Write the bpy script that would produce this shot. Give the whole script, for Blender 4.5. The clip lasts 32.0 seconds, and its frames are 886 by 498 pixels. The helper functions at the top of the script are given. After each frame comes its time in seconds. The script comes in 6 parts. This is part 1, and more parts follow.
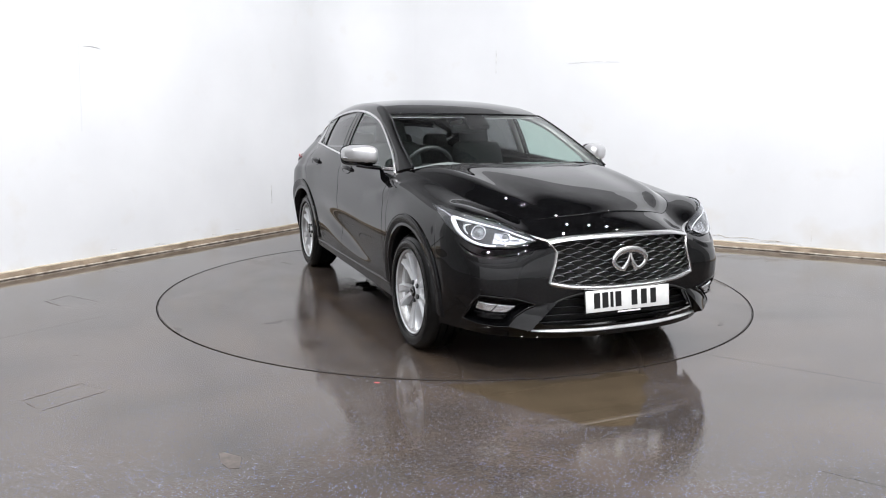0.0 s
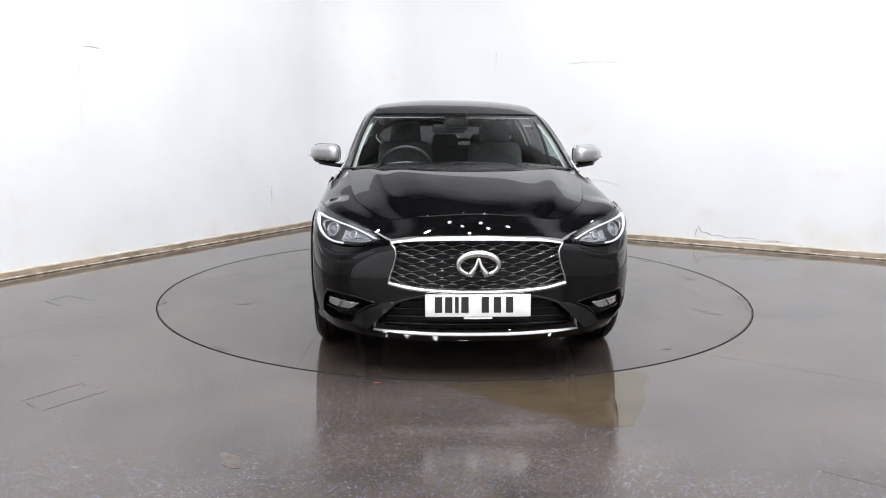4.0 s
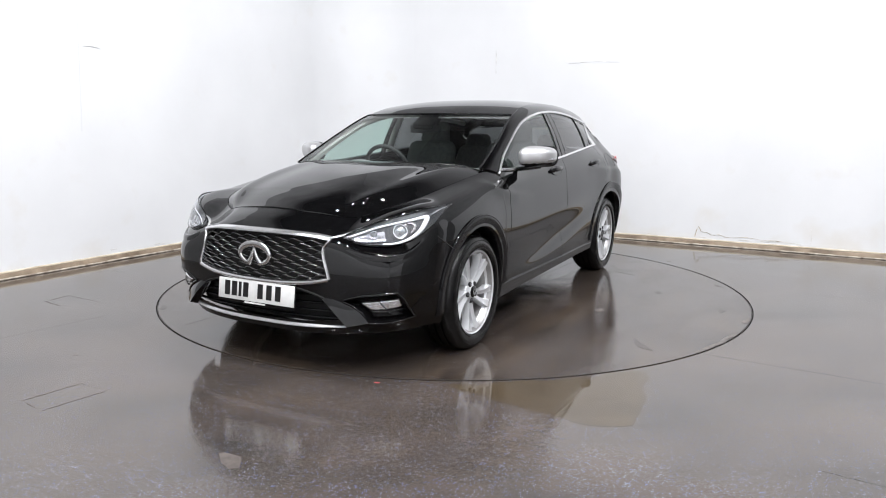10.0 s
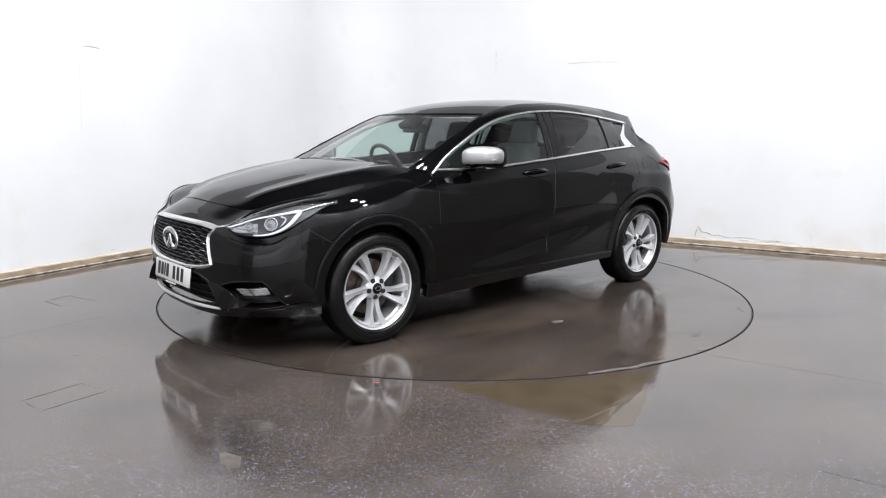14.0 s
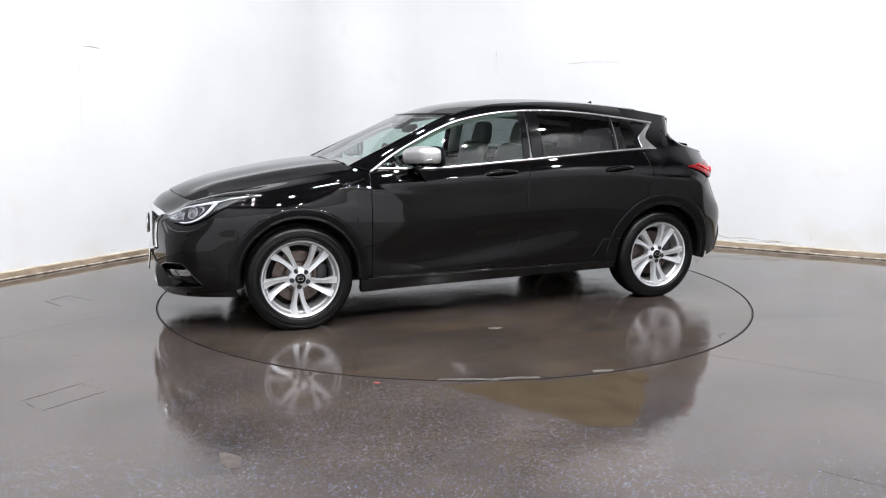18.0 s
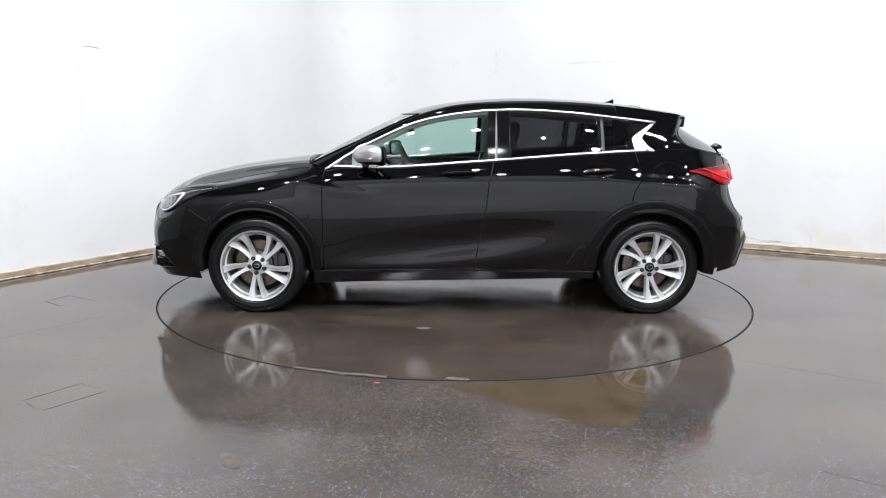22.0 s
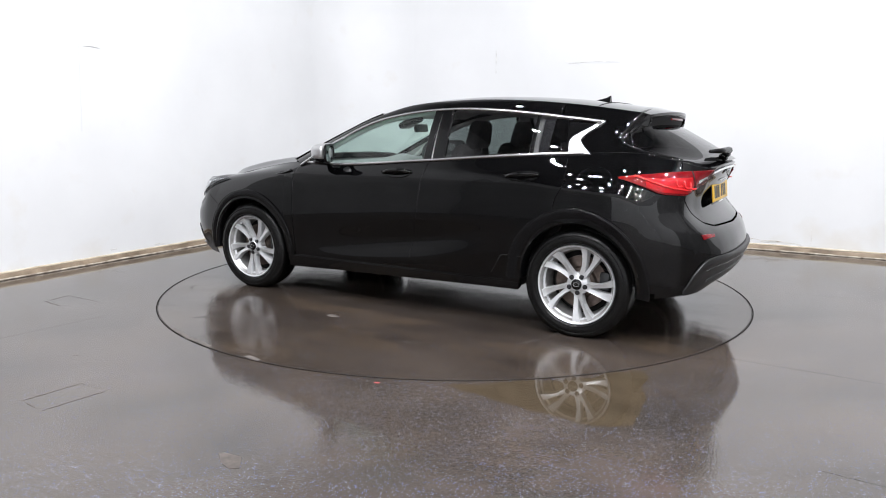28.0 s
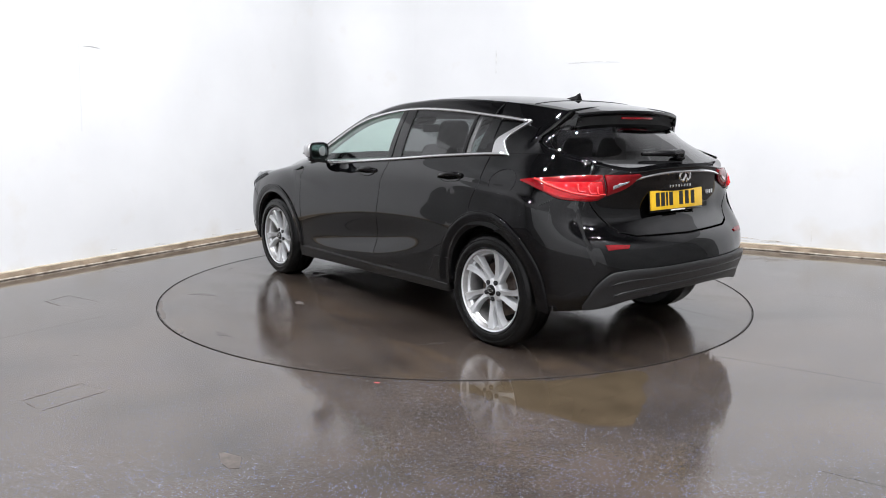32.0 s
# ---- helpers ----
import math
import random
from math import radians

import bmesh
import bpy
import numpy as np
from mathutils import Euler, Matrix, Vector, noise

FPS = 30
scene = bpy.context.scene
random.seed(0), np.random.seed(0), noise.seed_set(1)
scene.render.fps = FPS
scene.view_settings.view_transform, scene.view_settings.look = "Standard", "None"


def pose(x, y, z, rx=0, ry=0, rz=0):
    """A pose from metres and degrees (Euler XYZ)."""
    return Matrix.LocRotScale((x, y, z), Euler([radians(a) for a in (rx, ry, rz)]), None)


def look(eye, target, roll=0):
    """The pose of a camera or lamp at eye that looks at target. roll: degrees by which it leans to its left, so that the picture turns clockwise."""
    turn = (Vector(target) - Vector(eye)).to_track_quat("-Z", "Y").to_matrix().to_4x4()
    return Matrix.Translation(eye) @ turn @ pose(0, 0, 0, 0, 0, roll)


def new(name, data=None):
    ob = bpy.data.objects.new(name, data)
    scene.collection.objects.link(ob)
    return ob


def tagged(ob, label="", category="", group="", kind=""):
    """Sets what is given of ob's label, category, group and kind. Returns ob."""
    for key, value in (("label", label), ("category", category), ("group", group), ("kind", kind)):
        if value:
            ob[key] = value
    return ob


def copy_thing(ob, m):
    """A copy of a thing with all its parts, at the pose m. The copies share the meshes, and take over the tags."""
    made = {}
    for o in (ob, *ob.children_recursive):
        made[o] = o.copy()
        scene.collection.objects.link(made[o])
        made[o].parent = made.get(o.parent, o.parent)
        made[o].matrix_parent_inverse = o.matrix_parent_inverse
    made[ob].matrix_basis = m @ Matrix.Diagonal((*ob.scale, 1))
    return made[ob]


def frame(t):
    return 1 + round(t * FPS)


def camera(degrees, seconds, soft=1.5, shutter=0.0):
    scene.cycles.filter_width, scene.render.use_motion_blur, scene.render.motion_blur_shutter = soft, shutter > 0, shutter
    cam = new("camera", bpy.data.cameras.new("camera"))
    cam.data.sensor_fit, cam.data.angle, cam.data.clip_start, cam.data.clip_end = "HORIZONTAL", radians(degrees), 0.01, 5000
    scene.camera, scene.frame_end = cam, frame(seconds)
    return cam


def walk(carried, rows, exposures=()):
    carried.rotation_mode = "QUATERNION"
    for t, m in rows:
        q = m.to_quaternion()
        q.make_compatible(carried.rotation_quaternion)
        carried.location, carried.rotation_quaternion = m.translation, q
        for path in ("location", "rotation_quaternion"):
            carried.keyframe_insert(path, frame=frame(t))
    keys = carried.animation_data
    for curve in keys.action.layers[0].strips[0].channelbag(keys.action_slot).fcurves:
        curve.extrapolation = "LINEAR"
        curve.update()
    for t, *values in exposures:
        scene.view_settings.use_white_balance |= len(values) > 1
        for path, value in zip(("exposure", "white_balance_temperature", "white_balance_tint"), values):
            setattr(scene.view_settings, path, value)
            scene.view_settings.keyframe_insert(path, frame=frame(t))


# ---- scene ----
EYE = Vector((0.0, -5.7053, 1.2666))
AIM = Vector((-0.014626, 0.985652, -0.168154))
cam = camera(63.1, 32.0, 1.0)
STAND = look(EYE, EYE + AIM, 0.347)
walk(cam, [(0.0, STAND), (32.0, STAND)], [(0.0, 0.0), (32.0, 0.0)])

# ---- light ----
world = bpy.data.worlds.new("world")
scene.world = world
world.use_nodes = True
world.node_tree.nodes["Background"].inputs[0].default_value = (0.9, 0.95, 1.0, 1)
world.node_tree.nodes["Background"].inputs[1].default_value = 0.05

LAMP_WATTS = 75.5
ROOM_H, LAMP_Z = 6.9, 6.3
DL = Vector((-0.4875, -0.8731, 0)).normalized()      # along the wall that runs down the near side
DR = Vector((0.8825, -0.4703, 0)).normalized()       # along the other wall
CORNER = Vector((-1.311, 4.233, 0)) - (DL + DR) * 0.035
LEN_L, LEN_R = 10.4, 10.0


def plan(a, b, z=0.0):
    """A point of the room: a metres along the first wall, b metres along the second, from the corner."""
    return CORNER + DL * a + DR * b + Vector((0, 0, z))


# ---- materials ----
def mat(name, base, rough=0.5, metal=0.0, coat=0.0, vary=0.0, scale=8.0, bump=0.0, bump_scale=60.0, rough_vary=0.0,
        spec=0.5, dark=None, emit=0.0):
    m = bpy.data.materials.new(name)
    m.use_nodes = True
    nt = m.node_tree
    b = nt.nodes["Principled BSDF"]
    b.inputs["Base Color"].default_value = (*base, 1)
    b.inputs["Roughness"].default_value = rough
    b.inputs["Metallic"].default_value = metal
    b.inputs["Coat Weight"].default_value = coat
    b.inputs["Coat Roughness"].default_value = 0.03
    b.inputs["Specular IOR Level"].default_value = spec
    if emit:
        b.inputs["Emission Color"].default_value = (*base, 1)
        b.inputs["Emission Strength"].default_value = emit
    co = nt.nodes.new("ShaderNodeTexCoord")
    if vary or rough_vary:
        n = nt.nodes.new("ShaderNodeTexNoise")
        n.inputs["Scale"].default_value = scale
        n.inputs["Detail"].default_value = 6
        nt.links.new(co.outputs["Object"], n.inputs["Vector"])
        if vary:
            r = nt.nodes.new("ShaderNodeValToRGB")
            lo = dark or [c * (1 - vary) for c in base]
            r.color_ramp.elements[0].color = (*lo, 1)
            r.color_ramp.elements[1].color = (*[min(1, c * (1 + vary * 0.5)) for c in base], 1)
            r.color_ramp.elements[0].position, r.color_ramp.elements[1].position = 0.3, 0.7
            nt.links.new(n.outputs["Fac"], r.inputs["Fac"])
            nt.links.new(r.outputs["Color"], b.inputs["Base Color"])
        if rough_vary:
            mr = nt.nodes.new("ShaderNodeMapRange")
            mr.inputs[3].default_value, mr.inputs[4].default_value = rough - rough_vary, rough + rough_vary
            nt.links.new(n.outputs["Fac"], mr.inputs[0])
            nt.links.new(mr.outputs[0], b.inputs["Roughness"])
    if bump:
        n2 = nt.nodes.new("ShaderNodeTexNoise")
        n2.inputs["Scale"].default_value = bump_scale
        n2.inputs["Detail"].default_value = 4
        nt.links.new(co.outputs["Object"], n2.inputs["Vector"])
        bp = nt.nodes.new("ShaderNodeBump")
        bp.inputs["Strength"].default_value = bump
        bp.inputs["Distance"].default_value = 0.01
        nt.links.new(n2.outputs["Fac"], bp.inputs["Height"])
        nt.links.new(bp.outputs[0], b.inputs["Normal"])
    return m


def glass_mat(name, tint, ior=1.5):
    """Thin pane: clear tinted film with a mirror gloss that grows towards grazing angles."""
    m = bpy.data.materials.new(name)
    m.use_nodes = True
    nt = m.node_tree
    nt.nodes.remove(nt.nodes["Principled BSDF"])
    tr, gl, lw, pw, fr, mx = (nt.nodes.new(k) for k in ("ShaderNodeBsdfTransparent", "ShaderNodeBsdfGlossy", "ShaderNodeLayerWeight",
                                                        "ShaderNodeMath", "ShaderNodeMapRange", "ShaderNodeMixShader"))
    tr.inputs[0].default_value = (*tint, 1)
    gl.inputs["Roughness"].default_value = 0.01
    lw.inputs[0].default_value = 0.5
    pw.operation = "POWER"
    pw.inputs[1].default_value = 4.2
    fr.inputs[3].default_value, fr.inputs[4].default_value = ((ior - 1) / (ior + 1)) ** 2 * 2.0, 1.0
    nt.links.new(lw.outputs["Facing"], pw.inputs[0])
    nt.links.new(pw.outputs[0], fr.inputs[0])
    nt.links.new(fr.outputs[0], mx.inputs[0])
    nt.links.new(tr.outputs[0], mx.inputs[1])
    nt.links.new(gl.outputs[0], mx.inputs[2])
    nt.links.new(mx.outputs[0], nt.nodes["Material Output"].inputs[0])
    return m


M = {}
M["paint"] = mat("black_paint", (0.0012, 0.0012, 0.0014), 0.02, 0.0, 0.0, spec=0.5)
M["gloss"] = mat("gloss_black_trim", (0.003, 0.003, 0.0032), 0.05)
M["satin"] = mat("satin_black_plastic", (0.004, 0.004, 0.0045), 0.26, spec=0.25, bump=0.05, bump_scale=900)
M["valance"] = mat("valance_plastic", (0.016, 0.016, 0.0165), 0.38, bump=0.05, bump_scale=800)
M["plastic"] = mat("dark_plastic", (0.02, 0.02, 0.021), 0.5, bump=0.08, bump_scale=600)
M["under"] = mat("underbody", (0.012, 0.012, 0.012), 0.8, vary=0.4)
M["chrome"] = mat("chrome", (0.85, 0.85, 0.86), 0.08, 1.0)
M["satin_chrome"] = mat("satin_chrome", (0.78, 0.78, 0.78), 0.22, 1.0, bump=0.02, bump_scale=700)
M["alloy"] = mat("silver_alloy", (0.70, 0.71, 0.725), 0.28, 0.45, 0.4, vary=0.08, scale=20)
# the alloy darkened for the shade inside the rim barrel
M["dark_alloy"] = mat("shaded_barrel_alloy", (0.36, 0.355, 0.35), 0.4, 0.6, vary=0.3, scale=14)
M["disc"] = mat("brake_disc", (0.2, 0.16, 0.14), 0.4, 0.9, vary=0.4, scale=25)
M["tyre"] = mat("tyre_rubber", (0.005, 0.005, 0.005), 0.26, spec=0.28, vary=0.35, scale=18, bump=0.1, bump_scale=260)
M["glass"] = glass_mat("green_glass", (0.70, 0.86, 0.80))
M["shield"] = glass_mat("windscreen_glass", (0.82, 0.9, 0.87))
M["tint"] = glass_mat("privacy_glass", (0.21, 0.21, 0.218))
M["rear_tint"] = glass_mat("dark_rear_glass", (0.11, 0.11, 0.114))
M["lens"] = glass_mat("clear_lens", (0.93, 0.94, 0.96))
M["red"] = mat("red_lens", (0.17, 0.002, 0.005), 0.06, 0, 0.0, vary=0.3, scale=22)
M["red_bowl"] = mat("red_lamp_bowl", (0.44, 0.006, 0.010), 0.05, vary=0.25, scale=30)
M["red_deep"] = mat("red_lamp_core", (0.75, 0.02, 0.025), 0.2, 0, 1.0)
M["lampsilver"] = mat("lamp_reflector", (0.75, 0.76, 0.78), 0.15, 0.9)
M["lampwhite"] = mat("lamp_light_guide", (0.86, 0.87, 0.89), 0.35, 0.0, 0.2)
M["ball"] = mat("projector_glass", (0.32, 0.33, 0.34), 0.08, 0.5)
M["mirror"] = mat("mirror_glass", (0.22, 0.24, 0.25), 0.03, 1.0)
M["lampdark"] = mat("lamp_housing", (0.05, 0.052, 0.055), 0.3, 0.4)
M["mirror_cap"] = mat("satin_silver_cap", (0.54, 0.54, 0.545), 0.34, 0.75, vary=0.05, scale=30)
M["brushed"] = mat("polished_strip", (0.72, 0.72, 0.73), 0.33, 0.4, vary=0.06, scale=40)
M["nut"] = mat("dark_nut", (0.05, 0.05, 0.055), 0.3, 0.4)
M["plate_white"] = mat("plate_white", (0.78, 0.78, 0.76), 0.35, vary=0.06, scale=30)
M["plate_yellow"] = mat("plate_yellow", (0.82, 0.5, 0.02), 0.35, vary=0.06, scale=30)
M["ink"] = mat("plate_ink", (0.01, 0.01, 0.01), 0.4)
M["cloth"] = mat("dark_cloth", (0.11, 0.11, 0.112), 0.9, vary=0.3, scale=40, bump=0.3, bump_scale=500)
M["dash"] = mat("soft_dash", (0.20, 0.20, 0.202), 0.65, bump=0.15, bump_scale=500)
M["lining"] = mat("pale_headlining", (0.66, 0.66, 0.64), 0.9, vary=0.1, scale=30)
M["wall"] = mat("white_wall_paint", (0.752, 0.757, 0.767), 0.6, vary=0.06, scale=0.9, bump=0.05, bump_scale=30)


def stain(m, tint, top, amount):
    """Blotches of damp and dirt on a painted wall, thickest near its foot."""
    nt = m.node_tree
    b = nt.nodes["Principled BSDF"]
    old = b.inputs["Base Color"].links[0].from_socket
    co, sx, up, blot, cut, mu, mix = (nt.nodes.new(k) for k in ("ShaderNodeTexCoord", "ShaderNodeSeparateXYZ", "ShaderNodeMapRange", "ShaderNodeTexNoise",
                                                                     "ShaderNodeMapRange", "ShaderNodeMath", "ShaderNodeMix"))
    nt.links.new(co.outputs["Object"], sx.inputs[0])
    up.inputs[1].default_value, up.inputs[2].default_value, up.inputs[3].default_value, up.inputs[4].default_value = 0.05, top, 0.16, 0.0
    nt.links.new(sx.outputs[2], up.inputs[0])
    blot.inputs["Scale"].default_value, blot.inputs["Detail"].default_value = 2.2, 10
    nt.links.new(co.outputs["Object"], blot.inputs["Vector"])
    mu.operation = "ADD"
    nt.links.new(blot.outputs["Fac"], mu.inputs[0])
    nt.links.new(up.outputs[0], mu.inputs[1])
    cut.inputs[1].default_value, cut.inputs[2].default_value, cut.inputs[3].default_value, cut.inputs[4].default_value = 0.62, 0.86, 0.0, amount
    nt.links.new(mu.outputs[0], cut.inputs[0])
    mix.data_type = "RGBA"
    nt.links.new(cut.outputs[0], mix.inputs[0])
    nt.links.new(old, mix.inputs[6])
    mix.inputs[7].default_value = (*tint, 1)
    nt.links.new(mix.outputs[2], b.inputs["Base Color"])


stain(M["wall"], (0.60, 0.53, 0.42), 0.45, 0.34)
# greys of walls out of view, set by what the car's paint mirrors
M["dim_wall"] = mat("dark_reflected_wall", (0.25, 0.25, 0.252), 0.7, vary=0.2, scale=1.5)
M["upper_wall"] = mat("grey_reflected_upper_wall", (0.36, 0.36, 0.365), 0.7, vary=0.15, scale=1.5)
M["ceil"] = mat("ceiling_paint", (0.16, 0.16, 0.165), 0.8, vary=0.15, scale=1.2)
M["steel"] = mat("galvanised_steel", (0.5, 0.5, 0.5), 0.4, 0.9, vary=0.2)
M["lamp_face"] = mat("lamp_face", (1, 0.99, 0.97), 0.5, emit=6.0)
M["crack"] = mat("wall_crack", (0.70, 0.69, 0.67), 0.9, vary=0.4, scale=20)
M["plaster"] = mat("chipped_plaster", (0.58, 0.51, 0.41), 0.95, vary=0.5, scale=25, bump=0.6, bump_scale=60)


# ---- mesh helpers ----
def mesh_ob(name, verts, faces, material, parent=None, label="", smooth=True, sharp=None):
    me = bpy.data.meshes.new(name)
    me.from_pydata([tuple(map(float, v)) for v in verts], [], faces)
    if smooth:
        me.polygons.foreach_set("use_smooth", [True] * len(me.polygons))
        if sharp:
            me.set_sharp_from_angle(angle=radians(sharp))
    me.materials.append(M[material])
    ob = new(name, me)
    ob.parent = parent
    if label:
        tagged(ob, label)
    return ob


def part(name, bm, material, parent=None, label="", smooth=True, sharp=35):
    me = bpy.data.meshes.new(name)
    bmesh.ops.recalc_face_normals(bm, faces=bm.faces[:])
    bm.to_mesh(me)
    bm.free()
    if smooth:
        me.polygons.foreach_set("use_smooth", [True] * len(me.polygons))
        me.set_sharp_from_angle(angle=radians(sharp))
    me.materials.append(M[material])
    ob = new(name, me)
    ob.parent = parent
    if label:
        tagged(ob, label)
    return ob


def box_bm(size, m=Matrix(), bevel=0.01, seg=2, bm=None, taper=None):
    """A bevelled box, added to bm when one is given."""
    b = bmesh.new()
    bmesh.ops.create_cube(b, size=1)
    for v in b.verts:
        v.co = Vector((v.co.x * size[0], v.co.y * size[1], v.co.z * size[2]))
        if taper and v.co.z > 0:
            v.co.x *= taper[0]
            v.co.y *= taper[1]
    if bevel:
        bmesh.ops.bevel(b, geom=b.edges[:], offset=min(bevel, min(size) * 0.45), segments=seg, affect="EDGES", profile=0.5)
    bmesh.ops.transform(b, matrix=m, verts=b.verts[:])
    if bm is None:
        return b
    tmp = bpy.data.meshes.new("tmp")
    b.to_mesh(tmp)
    b.free()
    bm.from_mesh(tmp)
    bpy.data.meshes.remove(tmp)
    return bm


def tube(path, radius, seg=8, closed=False, flat=1.0, up=Vector((0, 0, 1))):
    """Verts and faces of a rod along a path; flat squeezes it along up."""
    pts = [Vector(p) for p in path]
    n = len(pts)
    verts, faces = [], []
    for i, p in enumerate(pts):
        a = pts[(i - 1) % n] if closed or i else pts[i]
        b = pts[(i + 1) % n] if closed or i < n - 1 else pts[i]
        d = (b - a).normalized()
        side = d.cross(up).normalized()
        u2 = side.cross(d).normalized()
        rad = radius(i / (n - 1)) if callable(radius) else radius
        for k in range(seg):
            q = 2 * math.pi * k / seg
            verts.append(p + side * math.cos(q) * rad + u2 * math.sin(q) * rad * flat)
    for i in range(n if closed else n - 1):
        for k in range(seg):
            j = (i + 1) % n
            faces.append((i * seg + k, i * seg + (k + 1) % seg, j * seg + (k + 1) % seg, j * seg + k))
    if not closed:
        faces.append(tuple(range(seg))[::-1])
        faces.append(tuple((n - 1) * seg + k for k in range(seg)))
    return verts, faces


def lathe(profile, seg=64, axis="y"):
    """Verts and faces of a profile of (radius, offset) turned round the y axis."""
    verts, faces = [], []
    n = len(profile)
    for i in range(seg):
        a = 2 * math.pi * i / seg
        for r, o in profile:
            verts.append((r * math.cos(a), o, r * math.sin(a)) if axis == "y" else (r * math.cos(a), r * math.sin(a), o))
    for i in range(seg):
        j = (i + 1) % seg
        for k in range(n - 1):
            f = (i * n + k, j * n + k, j * n + k + 1, i * n + k + 1)
            faces.append(f if axis == "y" else f)
    return verts, faces


# ---- curves and surfaces ----
def slopes(P, h):
    m = np.empty_like(P)
    d = (P[1:] - P[:-1]) / h[:, None]
    m[1:-1] = (d[:-1] * h[1:, None] + d[1:] * h[:-1, None]) / (h[1:] + h[:-1])[:, None]
    m[0], m[-1] = d[0], d[-1]
    return m


class Curve:
    """A smooth curve through knots, by knot number."""

    def __init__(self, knots):
        self.P = np.array(knots, float)
        self.h = np.linalg.norm(np.diff(self.P, axis=0), axis=1) + 1e-9
        self.m = slopes(self.P, self.h)

    def at(self, s):
        s = np.atleast_1d(np.asarray(s, float))
        i = np.clip(np.floor(s).astype(int), 0, len(self.P) - 2)
        u = (s - i)[:, None]
        h = self.h[i][:, None]
        return ((1 + 2 * u) * (1 - u) ** 2 * self.P[i] + u * (1 - u) ** 2 * h * self.m[i]
                + u * u * (3 - 2 * u) * self.P[i + 1] + u * u * (u - 1) * h * self.m[i + 1])

    def even(self, n, s0=0.0, s1=None):
        """n points at even lengths."""
        s1 = len(self.P) - 1 if s1 is None else s1
        ss = np.linspace(s0, s1, 400)
        q = self.at(ss)
        L = np.concatenate([[0], np.cumsum(np.linalg.norm(np.diff(q, axis=0), axis=1))])
        return self.at(np.interp(np.linspace(0, L[-1], n), L, ss))


def grid_normals(G):
    a = np.gradient(G, axis=0)
    b = np.gradient(G, axis=1)
    n = np.cross(a, b)
    return n / (np.linalg.norm(n, axis=2, keepdims=True) + 1e-12)


def edged(G, d=0.003):
    """The grid with one more row of points close inside each edge, so that edges stay crisp."""
    for ax in (0, 1):
        G = np.moveaxis(G, ax, 0)
        out = [G[0]]
        for a, b in ((G[0], G[1]), (G[-1], G[-2])):
            L = np.linalg.norm(b - a, axis=-1, keepdims=True) + 1e-9
            out.append(a + (b - a) * np.minimum(0.45, d / L))
        G = np.concatenate([out[0][None], out[1][None], G[1:-1], out[2][None], G[-1][None]])
        G = np.moveaxis(G, 0, ax)
    return G


def sheet(G, lip=0.012, keep=None, N=None):
    """Verts and faces of a grid of points whose rim is folded back by lip."""
    if lip and keep is None and min(G.shape[:2]) > 2:
        G, N = edged(G), None
    if N is None:
        N = grid_normals(G)
    ni, nj = G.shape[:2]
    if lip:
        P = np.pad(G, ((1, 1), (1, 1), (0, 0)), mode="edge")
        D = np.pad(N, ((1, 1), (1, 1), (0, 0)), mode="edge")
        mask = np.ones(P.shape[:2], bool)
        mask[1:-1, 1:-1] = False
        P = np.where(mask[..., None], P - D * lip, P)
        if keep is not None:
            keep = np.pad(keep, 1, mode="edge")
        ni, nj = ni + 2, nj + 2
    else:
        P = G
    verts = P.reshape(-1, 3)
    faces = []
    for i in range(ni - 1):
        for j in range(nj - 1):
            if keep is None or keep[i, j]:
                faces.append((i * nj + j, (i + 1) * nj + j, (i + 1) * nj + j + 1, i * nj + j + 1))
    return verts, faces


def both(name, verts, faces, material, parent, label="", sharp=None, sides=(1, -1)):
    """The same part on both sides of the car. Returns the objects."""
    obs = []
    for sd in sides:
        v = np.array(verts, float) * (1, sd, 1)
        f = faces if sd > 0 else [tuple(reversed(q)) for q in faces]
        obs.append(mesh_ob(name, v, f, material, parent, label, sharp=sharp))
    return obs


# ---- the car's body surface: feature lines from the front's middle round the side to the rear's middle ----
# car space: x forward, y to the car's left, z up, origin on the ground between the axles
SIDE_X = [1.35, 0.98, 0.5, -0.2, -0.9, -1.35]
FRONT = {  # per level: middle, quarter, outer, corner, corner's end, before the wheel
    0: [(2.190, 0, .200), (2.175, .28, .200), (2.110, .52, .205), (1.965, .715, .215), (1.825, .795, .22), (1.70, .85, .22)],
    1: [(2.212, 0, .270), (2.200, .28, .270), (2.145, .51, .270), (2.030, .725, .28), (1.866, .806, .28), (1.70, .87, .28)],
    2: [(2.222, 0, .420), (2.212, .28, .420), (2.165, .50, .420), (2.060, .735, .42), (1.895, .834, .42), (1.70, .872, .42)],
    3: [(2.220, 0, .580), (2.210, .28, .580), (2.165, .48, .580), (2.048, .738, .575), (1.882, .838, .59), (1.70, .874, .59)],
    4: [(2.205, 0, .722), (2.180, .27, .715), (2.130, .452, .695), (2.012, .702, .664), (1.850, .836, .70), (1.68, .862, .74)],
    5: [(2.160, 0, .780), (2.125, .265, .762), (2.048, .455, .734), (1.962, .662, .790), (1.835, .780, .822), (1.64, .817, .834)],
    6: [(2.080, 0, .826), (2.040, .26, .810), (1.940, .45, .788), (1.812, .572, .834), (1.675, .630, .864), (1.56, .655, .886)]}
SIDE_Y = [(.855, .84, .835, .838, .845, .860), (.885, .862, .866, .874, .876, .890), (.90, .874, .860, .853, .886, .905),
          (.902, .892, .884, .886, .892, .910), (.886, .880, .873, .874, .884, .902), (.83, .846, .853, .856, .862, .862),
          (.69, .745, .80, .805, .78, .742)]
